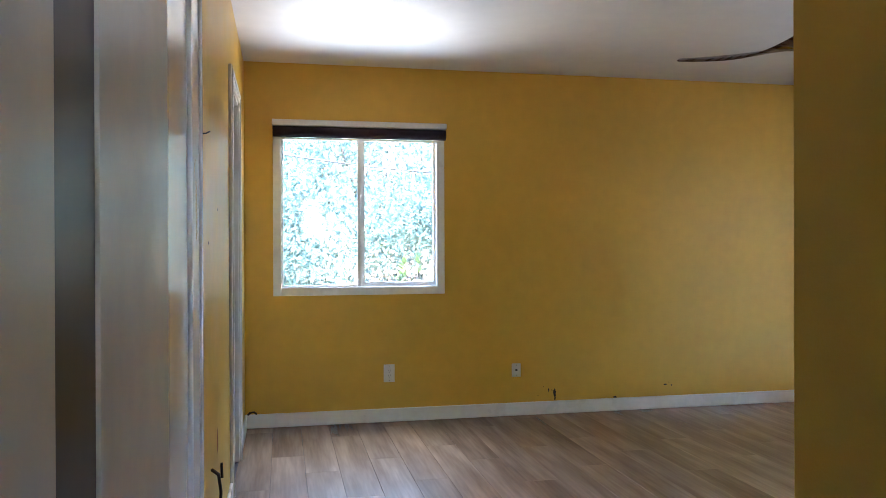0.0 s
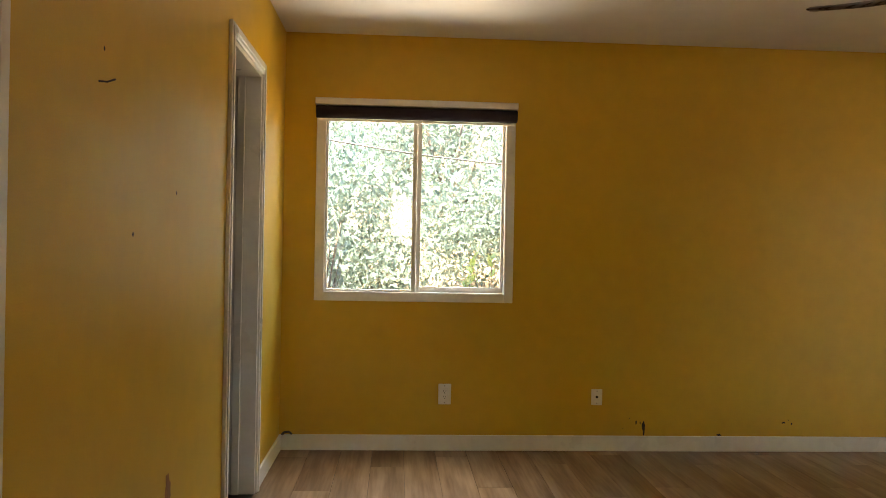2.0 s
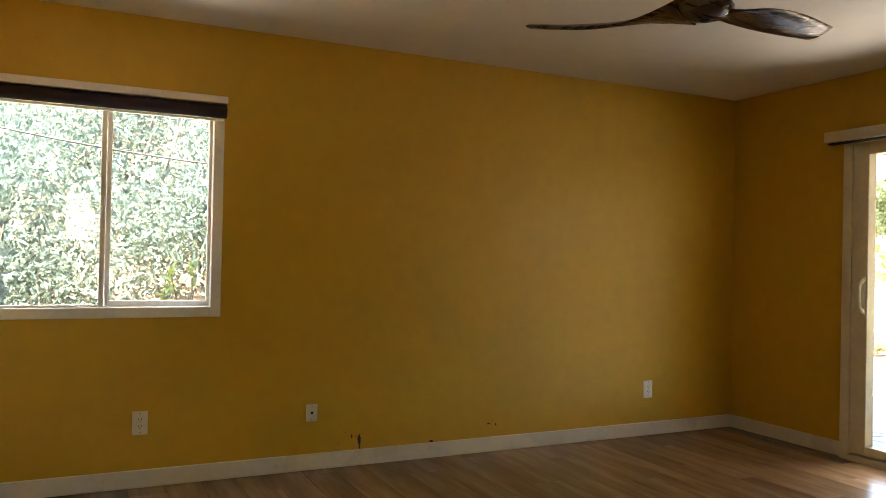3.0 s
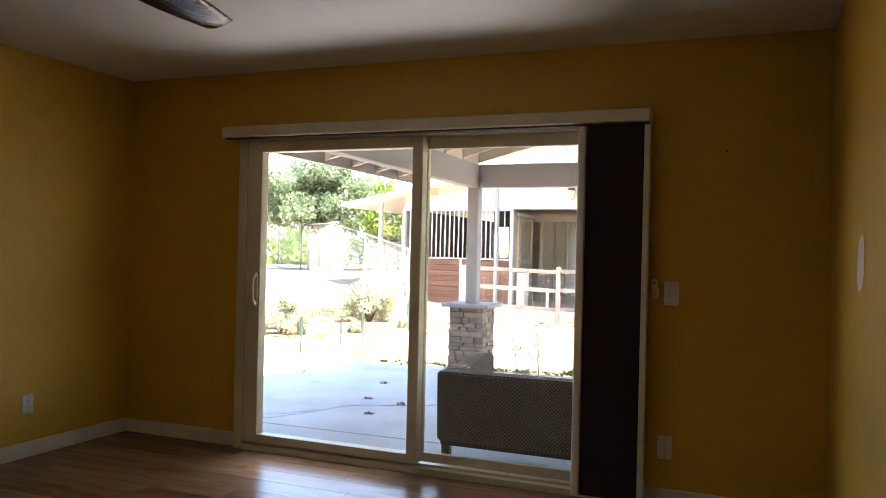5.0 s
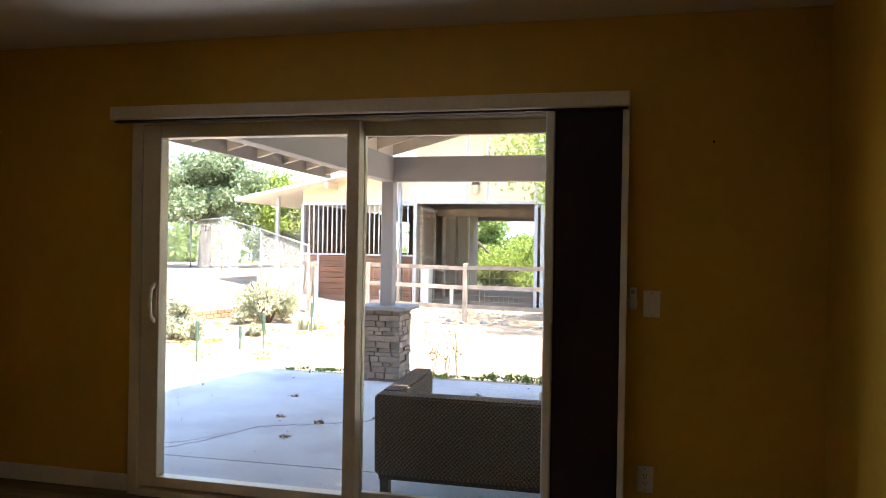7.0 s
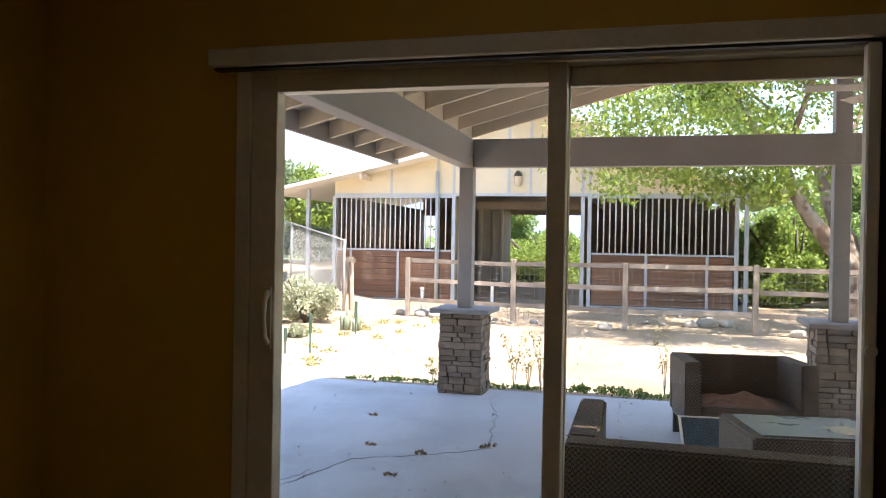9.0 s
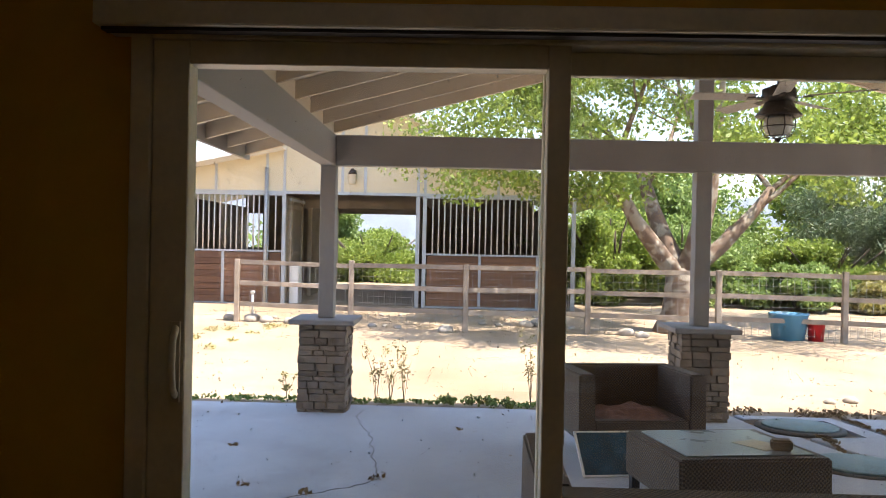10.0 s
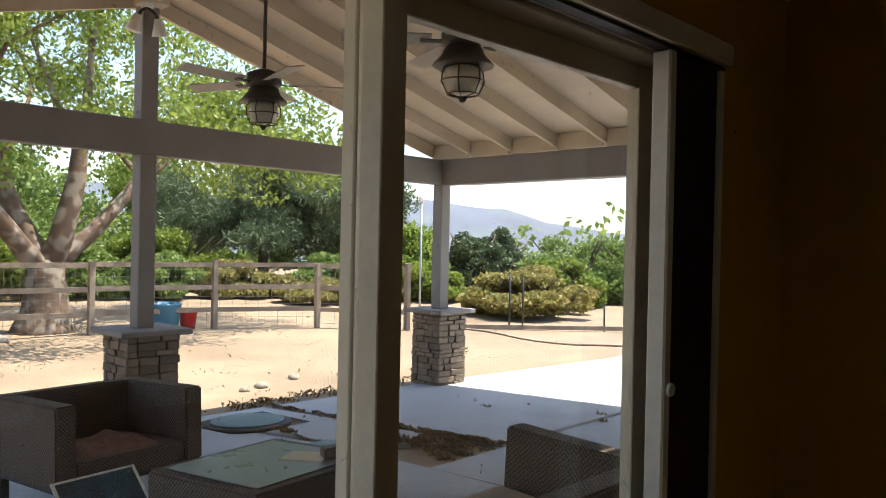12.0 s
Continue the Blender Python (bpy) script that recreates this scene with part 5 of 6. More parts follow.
def rounded(lo, hi, r=0.012):
    bm = bmesh.new()
    box(bm, lo, hi)
    bmesh.ops.bevel(bm, geom=bm.edges[:], offset=r, segments=3, affect="EDGES")
    return bm


def wicker_seat(name, w, d, label, cat, top=0.61, seat=0.34, arm=0.125):
    """A low wicker seat built about the origin on the ground: back at +x, faces -x, w along y."""
    ob = thing(name, (0, 0, 0), label, cat)
    z0 = 0.20
    part("back_panel", rounded((d / 2 - arm, -w / 2, z0), (d / 2, w / 2, top)), M_WICKER, ob)
    for s in (-1, 1):
        part("arm", rounded((-d / 2, s * (w / 2 - arm), z0), (d / 2 - arm - 0.001, s * w / 2, top)), M_WICKER, ob)
    part("seat_base", rounded((-d / 2 + 0.012, -w / 2 + arm + 0.001, z0), (d / 2 - arm - 0.001, w / 2 - arm - 0.001, seat)), M_WICKER, ob)
    part("under_frame", boxes(((-d / 2 + 0.02, -w / 2 + 0.02, z0 - 0.028), (d / 2 - 0.02, -w / 2 + 0.06, z0 - 0.001)), ((-d / 2 + 0.02, w / 2 - 0.06, z0 - 0.028), (d / 2 - 0.02, w / 2 - 0.02, z0 - 0.001)),
                              ((-d / 2 + 0.02, -w / 2 + 0.061, z0 - 0.028), (-d / 2 + 0.06, w / 2 - 0.061, z0 - 0.001)), ((d / 2 - 0.06, -w / 2 + 0.061, z0 - 0.028), (d / 2 - 0.02, w / 2 - 0.061, z0 - 0.001))), M_LEG, ob, "black metal under frame")
    for x in (-d / 2 + 0.05, d / 2 - 0.05):
        for y in (-w / 2 + 0.05, w / 2 - 0.05):
            part("leg", boxes(((x - 0.026, y - 0.026, 0), (x + 0.026, y + 0.026, z0 - 0.029)), bevel=0.003), M_LEG, ob, "square black leg")
    return ob


chair = wicker_seat("wicker_armchair", 0.95, 0.80, "brown wicker patio armchair with a towel on its seat", "armchair", 0.665, 0.33, 0.12)
chair.matrix_basis = pose(8.82, -3.235, pz(8.82), 0, TILT, 6.5)
sofa = wicker_seat("wicker_sofa", 1.91, 0.78, "long brown wicker patio sofa with its back to the house", "sofa", 0.64, 0.30, 0.125)
for y in (-0.4, 0.4):
    part("seat_cushion", rounded((-0.37, y - 0.38, 0.302), (0.255, y + 0.38, 0.39), 0.03), M_CUSHION, sofa, "beige seat cushion")
sofa.matrix_basis = pose(5.83, -3.17, pz(5.83), 0, TILT, 180)

# towel on the armchair
bm = bmesh.new()
NX, NY = 34, 30
grid = []
for i in range(NX):
    for j in range(NY):
        u, v = i / (NX - 1) - 0.5, j / (NY - 1) - 0.5
        p = Vector((u * 3.1, v * 3.3, 7))
        h = 0.05 + 0.075 * noise.noise(p * 1.1) + 0.04 * abs(noise.noise(p * 2.6)) + 0.015 * noise.noise(p * 6)
        edge = min(1, 3.2 * (0.5 - max(abs(u), abs(v))))
        grid.append(bm.verts.new((8.72 + (u * 0.48 + 0.05 * noise.noise(p)), -3.22 + (v * 0.56 + 0.06 * noise.noise(p + Vector((3, 0, 0)))), pz(8.72) + 0.333 + max(0.004, h * edge))))
for i in range(NX - 1):
    for j in range(NY - 1):
        f = bm.faces.new((grid[i * NY + j], grid[(i + 1) * NY + j], grid[(i + 1) * NY + j + 1], grid[i * NY + j + 1]))
        f.smooth = True
tow = tagged(new("towel", finish(bm, "towel", M_TOWEL)), "crumpled dusty rose towel on the wicker armchair", "towel")
tow.modifiers.new("thick", "SOLIDIFY").thickness = 0.006

table = thing("wicker_table", (0, 0, 0), "square brown wicker coffee table with a grey glass top", "coffee table")
part("body", rounded((-0.41, -0.43, 0.14), (0.41, 0.43, 0.41), 0.014), M_WICKER, table)
part("glass_top", boxes(((-0.345, -0.365, 0.4115), (0.345, 0.365, 0.418)), bevel=0.002), M_TABLEGLASS, table, "grey frosted glass top")
for x in (-0.36, 0.36):
    for y in (-0.39, 0.39):
        part("foot", boxes(((x - 0.025, y - 0.025, 0), (x + 0.025, y + 0.025, 0.139))), M_LEG, table)
table.matrix_basis = pose(7.33, -3.475, pz(7.33), 0, TILT, 8)
paper = tagged(new("paper_sheet", finish(boxes(((-0.12, -0.09, 0), (0.12, 0.09, 0.004)), bevel=0.001), "paper_sheet", M_PAPER)), "yellowed sheet lying on the glass table", "paper")
paper.matrix_basis = pose(7.26, -3.66, pz(7.26) + 0.4205, 0, TILT, 28)
block = tagged(new("stone_block", finish(rounded((-0.055, -0.04, 0), (0.055, 0.04, 0.06), 0.01), "stone_block", M_BRICKBLOCK)), "rough tan stone block holding down a sheet", "stone block")
block.matrix_basis = pose(7.14, -3.735, pz(7.14) + 0.4225, 0, TILT, 75)
pane = thing("leaning_tabletop", (0, 0, 0), "dark blue glass tabletop with a white edge, leaning on the armchair", "tabletop")
part("glass", boxes(((-0.165, -0.23, 0.002), (0.165, 0.23, 0.010))), M_BLUE, pane)
part("rim", boxes(((-0.18, -0.25, 0), (0.18, -0.231, 0.012)), ((-0.18, 0.231, 0), (0.18, 0.25, 0.012)), ((-0.18, -0.2305, 0), (-0.166, 0.2305, 0.012)), ((0.166, -0.2305, 0), (0.18, 0.2305, 0.012)), bevel=0.002), M_VINYL, pane, "white edge")
pane.matrix_basis = pose(8.24, -3.02, pz(8.24) + 0.132, 0, -44, 8)

# ---- patio ceiling fans ----
M_BLADE = material("pale_wood_blade", (0.50, 0.44, 0.36), 0.5, var=0.12, scale=6, stretch=(1, 8, 1))

def patio_fan(x, z_low, turn, label):
    top = under(RIDGE) - 0.012
    ob = thing("patio_fan", (x, RIDGE, top), label, "ceiling fan", "patio fans")
    m = pose(x, RIDGE, 0)
    zl = z_low
    bm = bmesh.new()
    lathe(bm, [(0.07, top - 0.06), (0.08, top - 0.001)], m, 20)
    lathe(bm, [(0.014, zl + 0.42), (0.014, top - 0.055)], m, 10)
    part("down_rod", bm, M_BRONZE, ob)
    bm = bmesh.new()
    lathe(bm, [(0.10, zl + 0.30), (0.125, zl + 0.33), (0.12, zl + 0.40), (0.05, zl + 0.43)], m, 24)
    part("motor_housing", bm, M_BRONZE, ob)
    bm = bmesh.new()
    lathe(bm, [(0.165, zl + 0.195), (0.17, zl + 0.20), (0.12, zl + 0.255), (0.10, zl + 0.299)], m, 28)
    part("lamp_hood", bm, M_BRONZE, ob)
    bm = bmesh.new()
    lathe(bm, [(0.03, zl + 0.045), (0.085, zl + 0.06), (0.108, zl + 0.12), (0.10, zl + 0.175), (0.08, zl + 0.194)], m, 24)
    part("glass_globe", bm, M_GLOBE, ob)
    cage = bmesh.new()
    for k in range(6):
        a = 2 * math.pi * k / 6
        tube(cage, [(x + r * math.cos(a), RIDGE + r * math.sin(a), zl + h) for r, h in ((0.02, 0.028), (0.09, 0.045), (0.122, 0.11), (0.118, 0.165), (0.10, 0.195))], 0.0045, 5)
    for r, h in ((0.121, 0.115), (0.088, 0.044)):
        tube(cage, [(x + r * math.cos(2 * math.pi * k / 24), RIDGE + r * math.sin(2 * math.pi * k / 24), zl + h) for k in range(25)], 0.004, 5)
    lathe(cage, [(0.012, zl), (0.03, zl + 0.03)], m, 10)
    part("cage", cage, M_BRONZE, ob)
    for k in range(5):
        a = radians(turn + 72 * k)
        bm = bmesh.new()
        c, s = math.cos(a), math.sin(a)
        box(bm, (0.18, -0.065, -0.004), (0.66, 0.065, 0.004), 0.003, pose(x, RIDGE, zl + 0.335, 0, 0, turn + 72 * k) @ pose(0, 0, 0, 12, 0, 0))
        blade = part("blade", bm, M_BLADE, ob, "pale wood blade")
        bm = bmesh.new()
        box(bm, (0.10, -0.02, -0.012), (0.24, 0.02, -0.005), 0.002, pose(x, RIDGE, zl + 0.335, 0, 0, turn + 72 * k) @ pose(0, 0, 0, 12, 0, 0))
        part("blade_iron", bm, M_BRONZE, blade)
    return ob


patio_fan(8.70, 2.215, 20, "bronze patio fan with pale blades and caged lantern")
patio_fan(6.78, 2.20, 50, "bronze patio fan with caged lantern near the house")

flood = thing("floodlight", (PCX - 0.15, RIDGE + 0.14, under(RIDGE) - 0.02), "twin white outdoor floodlights under the patio ridge", "outdoor lamp")
bm = bmesh.new()
lathe(bm, [(0.055, under(RIDGE) - 0.05), (0.06, under(RIDGE) - 0.013)], pose(PCX - 0.14, RIDGE + 0.06, 0), 16)
part("base", bm, M_PLATE, flood)
for s, lean in ((-1, -22), (1, 20)):
    y = RIDGE + 0.06 + 0.06 * s
    bm = bmesh.new()
    tube(bm, [(PCX - 0.14, RIDGE + 0.06, under(RIDGE) - 0.05), (PCX - 0.16, y, under(RIDGE) - 0.09), (PCX - 0.16, y + 0.03 * s, under(RIDGE) - 0.14)], 0.014, 8)
    arm = part("swivel_arm", bm, M_BRONZE, flood)
    bm = bmesh.new()
    lathe(bm, [(0.03, 0), (0.065, -0.13), (0.07, -0.15)], pose(PCX - 0.16, y + 0.03 * s, under(RIDGE) - 0.13, lean * 0.6, -12, 0), 16)
    part("lamp_head", bm, M_PLATE, arm, "white lamp head")

# ---- patio details ----
M_LID = material("blue_grey_lid", (0.16, 0.25, 0.26), 0.5, var=0.2, scale=5, bump=0.2)


def utility_lid(x, y, label):
    ob = thing("utility_lid", (x, y, pz(x)), label, "manhole cover", "utility lids")
    ob.rotation_euler = (0, radians(TILT), 0)
    m = pose(x, y, pz(x))
    bm = bmesh.new()
    lathe(bm, [(0.40, -0.02), (0.40, 0.006), (0.35, 0.010)], m, 36)
    part("ring", bm, M_MORTAR, ob, "dark ring")
    bm = bmesh.new()
    lathe(bm, [(0.335, 0.0105), (0.335, 0.024), (0.32, 0.03), (0.05, 0.036)], m, 36)
    part("cover", bm, M_LID, ob)


utility_lid(10.17, -5.16, "round blue-grey utility lid in the patio")
utility_lid(8.62, -4.93, "round blue-grey utility lid behind the table")


def crack(pts, seed, w=0.011):
    rnd = random.Random(seed)
    line = []
    for (x0, y0), (x1, y1) in zip(pts, pts[1:]):
        for k in range(8):
            u = k / 8
            line.append((x0 + (x1 - x0) * u + rnd.uniform(-0.02, 0.02), y0 + (y1 - y0) * u + rnd.uniform(-0.02, 0.02)))
    bm = bmesh.new()
    for (x0, y0), (x1, y1) in zip(line, line[1:]):
        beam_between(bm, (x0, y0, pz(x0)), (x1, y1, pz(x1)), w * rnd.uniform(0.4, 1.2), 0.003)
    part("crack", bm, M_MORTAR, patio)


crack(((5.9, -0.2), (6.47, -0.47), (7.22, -0.60), (7.51, -1.07), (7.86, -1.42)), 1)
crack(((7.86, -1.42), (8.6, -1.3), (9.3, -1.2), (10.1, -0.98), (10.6, -1.0)), 2, 0.007)
crack(((6.02, 0.2), (6.5, -0.4), (6.9, -0.5)), 3, 0.006)
rnd = random.Random(8)
litter = []
for k in range(46):
    u = rnd.random()
    litter.append(((7.75 + 3.0 * u, -6.0 + 0.08 * u * 2.6 + rnd.uniform(-0.03, 0.03), pz(7.75 + 3.0 * u) + 0.012), (0.10, 0.035, 0.008), 26))
for k in range(34):
    litter.append(((8.15 + rnd.uniform(-0.35, 0.4), -5.62 + rnd.uniform(-0.25, 0.25), pz(8.15) + 0.01), (0.10, 0.07, 0.01), 30))
for k in range(14):
    litter.append(((9.1 + rnd.uniform(-0.6, 0.6), -5.12 + rnd.uniform(-0.06, 0.06), pz(9.1) + 0.008), (0.10, 0.03, 0.006), 16))
for k in range(40):
    litter.append(((10.93 + rnd.uniform(-0.1, 0.25), -4.7 - 3.4 * rnd.random(), pz(10.93) + 0.0), (0.14, 0.14, 0.02), 26))
for x, y in ((7.685, -0.585), (7.90, -1.40), (7.94, -1.43), (7.51, -1.0), (9.64, -1.94), (6.9, -1.0), (8.8, -0.2), (7.7, -7.3), (7.9, -7.6), (9.0, -7.2), (9.9, -6.1)):
    litter.append(((x, y, pz(x) + 0.008), (0.07, 0.05, 0.006), 12))
for k in range(40):
    x = rnd.uniform(5.6, 10.7)
    litter.append(((x, rnd.uniform(-9, 1.2), pz(x) + 0.006), (0.05, 0.05, 0.003), 1))
tagged(leaves("leaf_litter", L_DRY, litter, 0.022, 5), "dry brown leaves in the patio gaps", "leaves", kind="stuff")

# weeds along the patio edge
weed_clumps = []
for k in range(90):
    y = rnd.uniform(-3.1, 0.9)
    thick = 1.0 if -2.5 < y < -1.75 else 0.45
    weed_clumps.append(((10.98 + rnd.uniform(-0.05, 0.14), y, -0.31 + 0.045 * thick), (0.06, 0.08, 0.055 * thick), int(46 * thick)))
tagged(leaves("edge_weeds", L_SHRUB, weed_clumps, 0.022, 6), "low green weeds along the patio edge", "weeds", kind="stuff")


def dry_weed(x, y, h, seed):
    rnd = random.Random(seed)
    z = ground_z(x, y)
    ob = thing("dry_weed", (x, y, z), "tall thin dry weed by the patio edge", "weed", "dry weeds")
    bm = bmesh.new()
    cl = []
    for k in range(5):
        a = rnd.uniform(0, 6.28)
        p = [(x, y, z - 0.02), (x + 0.04 * math.cos(a), y + 0.04 * math.sin(a), z + h * 0.5), (x + 0.12 * math.cos(a), y + 0.12 * math.sin(a), z + h * rnd.uniform(0.7, 1))]
        tube(bm, p, [0.004, 0.003, 0.0015], 4)
        for q in p[1:]:
            cl.append((q, (0.05, 0.05, h * 0.16), 16))
    part("stalks", bm, M_FENCE, ob)
    leaves("leaflets", L_OLIVE, cl, 0.016, seed, ob)


for i, (x, y, h) in enumerate(((11.15, -1.05, 0.62), (11.2, -1.35, 0.7), (11.2, -2.72, 0.75), (11.1, -0.1, 0.3), (11.2, -9.2, 0.3), (11.25, -1.2, 0.5))):
    dry_weed(x, y, h, 60 + i)

# ---- yard things ----
M_ROCK = material("pale_rock", (0.40, 0.35, 0.29), 0.9, var=0.2, scale=6, bump=0.6, bump_scale=15)


def rock(x, y, r, seed):
    bm = bmesh.new()
    bmesh.ops.create_icosphere(bm, subdivisions=2, radius=r)
    for v in bm.verts:
        v.co *= 1 + 0.35 * noise.noise(v.co * (1.2 / r) + Vector((seed, 0, 0)))
        v.co.z *= 0.62
    for f in bm.faces:
        f.smooth = True
    ob = new("rock", finish(bm, "rock", M_ROCK))
    ob.location = (x, y, ground_z(x, y) + r * 0.3)
    tagged(ob, "pale rough rock on the dirt", "rock", "yard rocks")


rnd = random.Random(17)
for i, (x, y, r) in enumerate(((20.17, -3.79, 0.24), (19.99, -3.42, 0.16), (20.33, -4.17, 0.2), (20.19, 3.2, 0.18), (19.79, 2.3, 0.16), (19.99, 2.67, 0.2), (19.64, 1.76, 0.14), (18.71, -1.66, 0.17), (19.53, -0.06, 0.1), (19.19, -0.63, 0.09), (18.96, -5.42, 0.18), (18.62, -5.65, 0.14), (19.64, -7.02, 0.2), (12.1, -6.35, 0.07), (12.2, -6.65, 0.09), (12.5, -7.35, 0.08))):
    rock(x, y, r, i)
for k in range(26):
    rock(rnd.uniform(19.0, 21.6), rnd.uniform(-4.8, 2.6), rnd.uniform(0.04, 0.09), 100 + k)

M_BLUEPLASTIC = material("faded_blue_plastic", (0.08, 0.26, 0.42), 0.45, var=0.12, scale=4)
M_REDPLASTIC = material("red_plastic", (0.50, 0.02, 0.025), 0.4, var=0.08, scale=4)
z = ground_z(18.9, -8.75)
trough = thing("water_trough", (18.9, -8.7, z), "faded blue plastic water trough behind the fence", "trough")
bm = bmesh.new()
lathe(bm, [(0.31, z), (0.38, z + 0.50), (0.395, z + 0.51), (0.395, z + 0.54), (0.36, z + 0.54), (0.31, z + 0.08)], pose(18.9, -8.7, 0), 28)
part("tub", bm, M_BLUEPLASTIC, trough)
z = ground_z(18.75, -9.2)
bucket = thing("bucket", (18.75, -9.2, z), "red plastic bucket beside the blue trough", "bucket")
bm = bmesh.new()
lathe(bm, [(0.14, z), (0.18, z + 0.39), (0.19, z + 0.395), (0.19, z + 0.42), (0.165, z + 0.42), (0.135, z + 0.03)], pose(18.75, -9.2, 0), 24)
part("pail", bm, M_REDPLASTIC, bucket)
bm = bmesh.new()
tube(bm, [(18.75 + 0.15 * math.cos(a), -9.2 + 0.02, z + 0.33 - 0.12 * math.sin(a)) for a in [math.pi * k / 10 for k in range(11)]], 0.005, 5)
part("bail", bm, M_WIRE, bucket)

pole = thing("yard_pole", (15.75, -12.95, ground_z(15.75, -12.95)), "thin white yard pole with a round sensor head", "pole")
bm = bmesh.new()
tube(bm, [(15.75, -12.95, -0.5), (15.75, -12.95, 2.35)], 0.022, 8)
part("shaft", bm, M_BARNFRAME, pole)
bm = bmesh.new()
lathe(bm, [(0.025, 2.33), (0.06, 2.37), (0.06, 2.43), (0.025, 2.47)], pose(15.75, -12.95, 0), 14)
part("head", bm, M_PLATE, pole)

# thin metal stakes at the yard's edge
for x, y, h in ((13.0, -15.9, 0.62), (14.6, -14.6, 1.25), (14.35, -14.75, 1.2)):
    z = ground_z(x, y)
    stake = thing("metal_stake", (x, y, z), "thin dark metal stake at the yard's edge", "stake", group="yard edge stakes")
    bm = bmesh.new()
    tube(bm, [(x, y, z - 0.15), (x, y, z + h)], 0.02, 6)
    part("shaft", bm, M_LEG, stake)
    bm = bmesh.new()
    lathe(bm, [(0.024, z + h - 0.03), (0.026, z + h), (0.012, z + h + 0.012)], pose(x, y, 0), 8)
    part("cap", bm, M_LEG, stake)

# chain-link fence up the bank
CPOSTS = [(20.23, 4.76), (22.5, 7.3), (24.9, 9.95), (27.2, 12.6), (29.5, 15.2)]
link = thing("chain_link_fence", (22.5, 7.3, ground_z(22.5, 7.3)), "galvanised chain-link fence climbing the bank", "fence")
mesh_wire = bmesh.new()
for i, (x, y) in enumerate(CPOSTS):
    z = ground_z(x, y)
    bm = bmesh.new()
    tube(bm, [(x, y, z - 0.2), (x, y, z + 1.78)], 0.03, 8)
    part("post", bm, M_WIRE, link)
for (x0, y0), (x1, y1) in zip(CPOSTS, CPOSTS[1:]):
    z0, z1 = ground_z(x0, y0), ground_z(x1, y1)
    bm = bmesh.new()
    tube(bm, [(x0, y0, z0 + 1.76), (x1, y1, z1 + 1.76)], 0.02, 6)
    part("top_rail", bm, M_WIRE, link)
    a, b = Vector((x0, y0, z0)), Vector((x1, y1, z1))
    ln, n = (b - a).length, 34
    for k in range(-n, n):
        for s in (1, -1):
            u0, u1 = k / n, k / n + 1.7 / ln
            h0, h1 = (0, 1.7) if s > 0 else (1.7, 0)
            c0, c1 = max(u0, 0), min(u1, 1)
            if c1 - c0 < 0.01:
                continue
            f0, f1 = (c0 - u0) / (u1 - u0), (c1 - u0) / (u1 - u0)
            beam_between(mesh_wire, a.lerp(b, c0) + Vector((0, 0, h0 + (h1 - h0) * f0 + 0.03)), a.lerp(b, c1) + Vector((0, 0, h0 + (h1 - h0) * f1 + 0.03)), 0.0035, 0.0035)
tagged(part("link_mesh", mesh_wire, M_WIRE, link, "diamond wire mesh"), kind="stuff")

# wooden gate post and garden stakes
GX, GY = 20.4, 4.62
gp = thing("gate_post", (GX, GY, ground_z(GX, GY)), "leaning weathered wooden gate post by the barn", "post")
for k, (dy, lean) in enumerate(((0.0, 0.05), (0.24, -0.12))):
    part("timber", beam_between(bmesh.new(), (GX, GY + dy, ground_z(GX, GY) - 0.1), (GX + 0.04, GY + dy + lean, ground_z(GX, GY) + 1.35 - 0.1 * k), 0.10, 0.10), M_FENCE, gp)
part("stub_rail", beam_between(bmesh.new(), (GX - 0.06, GY - 0.1, ground_z(GX, GY) + 1.25), (GX - 0.06, GY + 0.4, ground_z(GX, GY) + 1.32), 0.05, 0.10), M_FENCE, gp)
pipe = thing("stand_pipe", (20.0, 2.68, ground_z(20.0, 2.68)), "short white stand pipe in the dirt", "pipe")
part("riser", tube(bmesh.new(), [(20.0, 2.68, ground_z(20.0, 2.68) - 0.1), (20.0, 2.68, 0.2)], 0.035, 8), M_PLATE, pipe)
part("cap", tube(bmesh.new(), [(20.0, 2.68, 0.2), (20.0, 2.68, 0.26)], 0.05, 8), M_PLATE, pipe)
M_STAKE = material("green_metal_stake", (0.08, 0.14, 0.10), 0.6)
for x, y, h in ((11.4, 2.55, 0.6), (13.45, 2.55, 0.62), (15.9, 2.75, 0.62), (13.2, 2.85, 0.4)):
    z = ground_z(x, y)
    bm = bmesh.new()
    box(bm, (x - 0.012, y - 0.012, z - 0.1), (x + 0.012, y + 0.012, z + h), 0.002)
    box(bm, (x - 0.004, y - 0.03, z + h * 0.5), (x + 0.004, y + 0.03, z + h * 0.98), 0.001)
    tagged(new("garden_stake", finish(bm, "garden_stake", M_STAKE)), "thin green metal garden stake", "stake", "garden stakes")
M_TERRA = material("terracotta_edging", (0.38, 0.17, 0.10), 0.9, var=0.15, scale=10, per_piece=0.2)
edging = thing("brick_edging", (16.6, 5.6, ground_z(16.6, 5.6)), "low terracotta brick wall edging the garden", "edging")
BRK = finish(box(bmesh.new(), (-0.11, -0.05, -0.045), (0.11, 0.05, 0.045), 0.008), "brick", M_TERRA)
for course in range(3):
    for k in range(18):
        x = 14.7 + 0.232 * k + 0.116 * (course % 2)
        y = 6.1 - 0.2 * (x - 14.7)
        piece("brick", BRK, edging, (x, y, -0.36 + 0.095 * course), (0, 0, radians(-11.3 + rnd.uniform(-2, 2))))


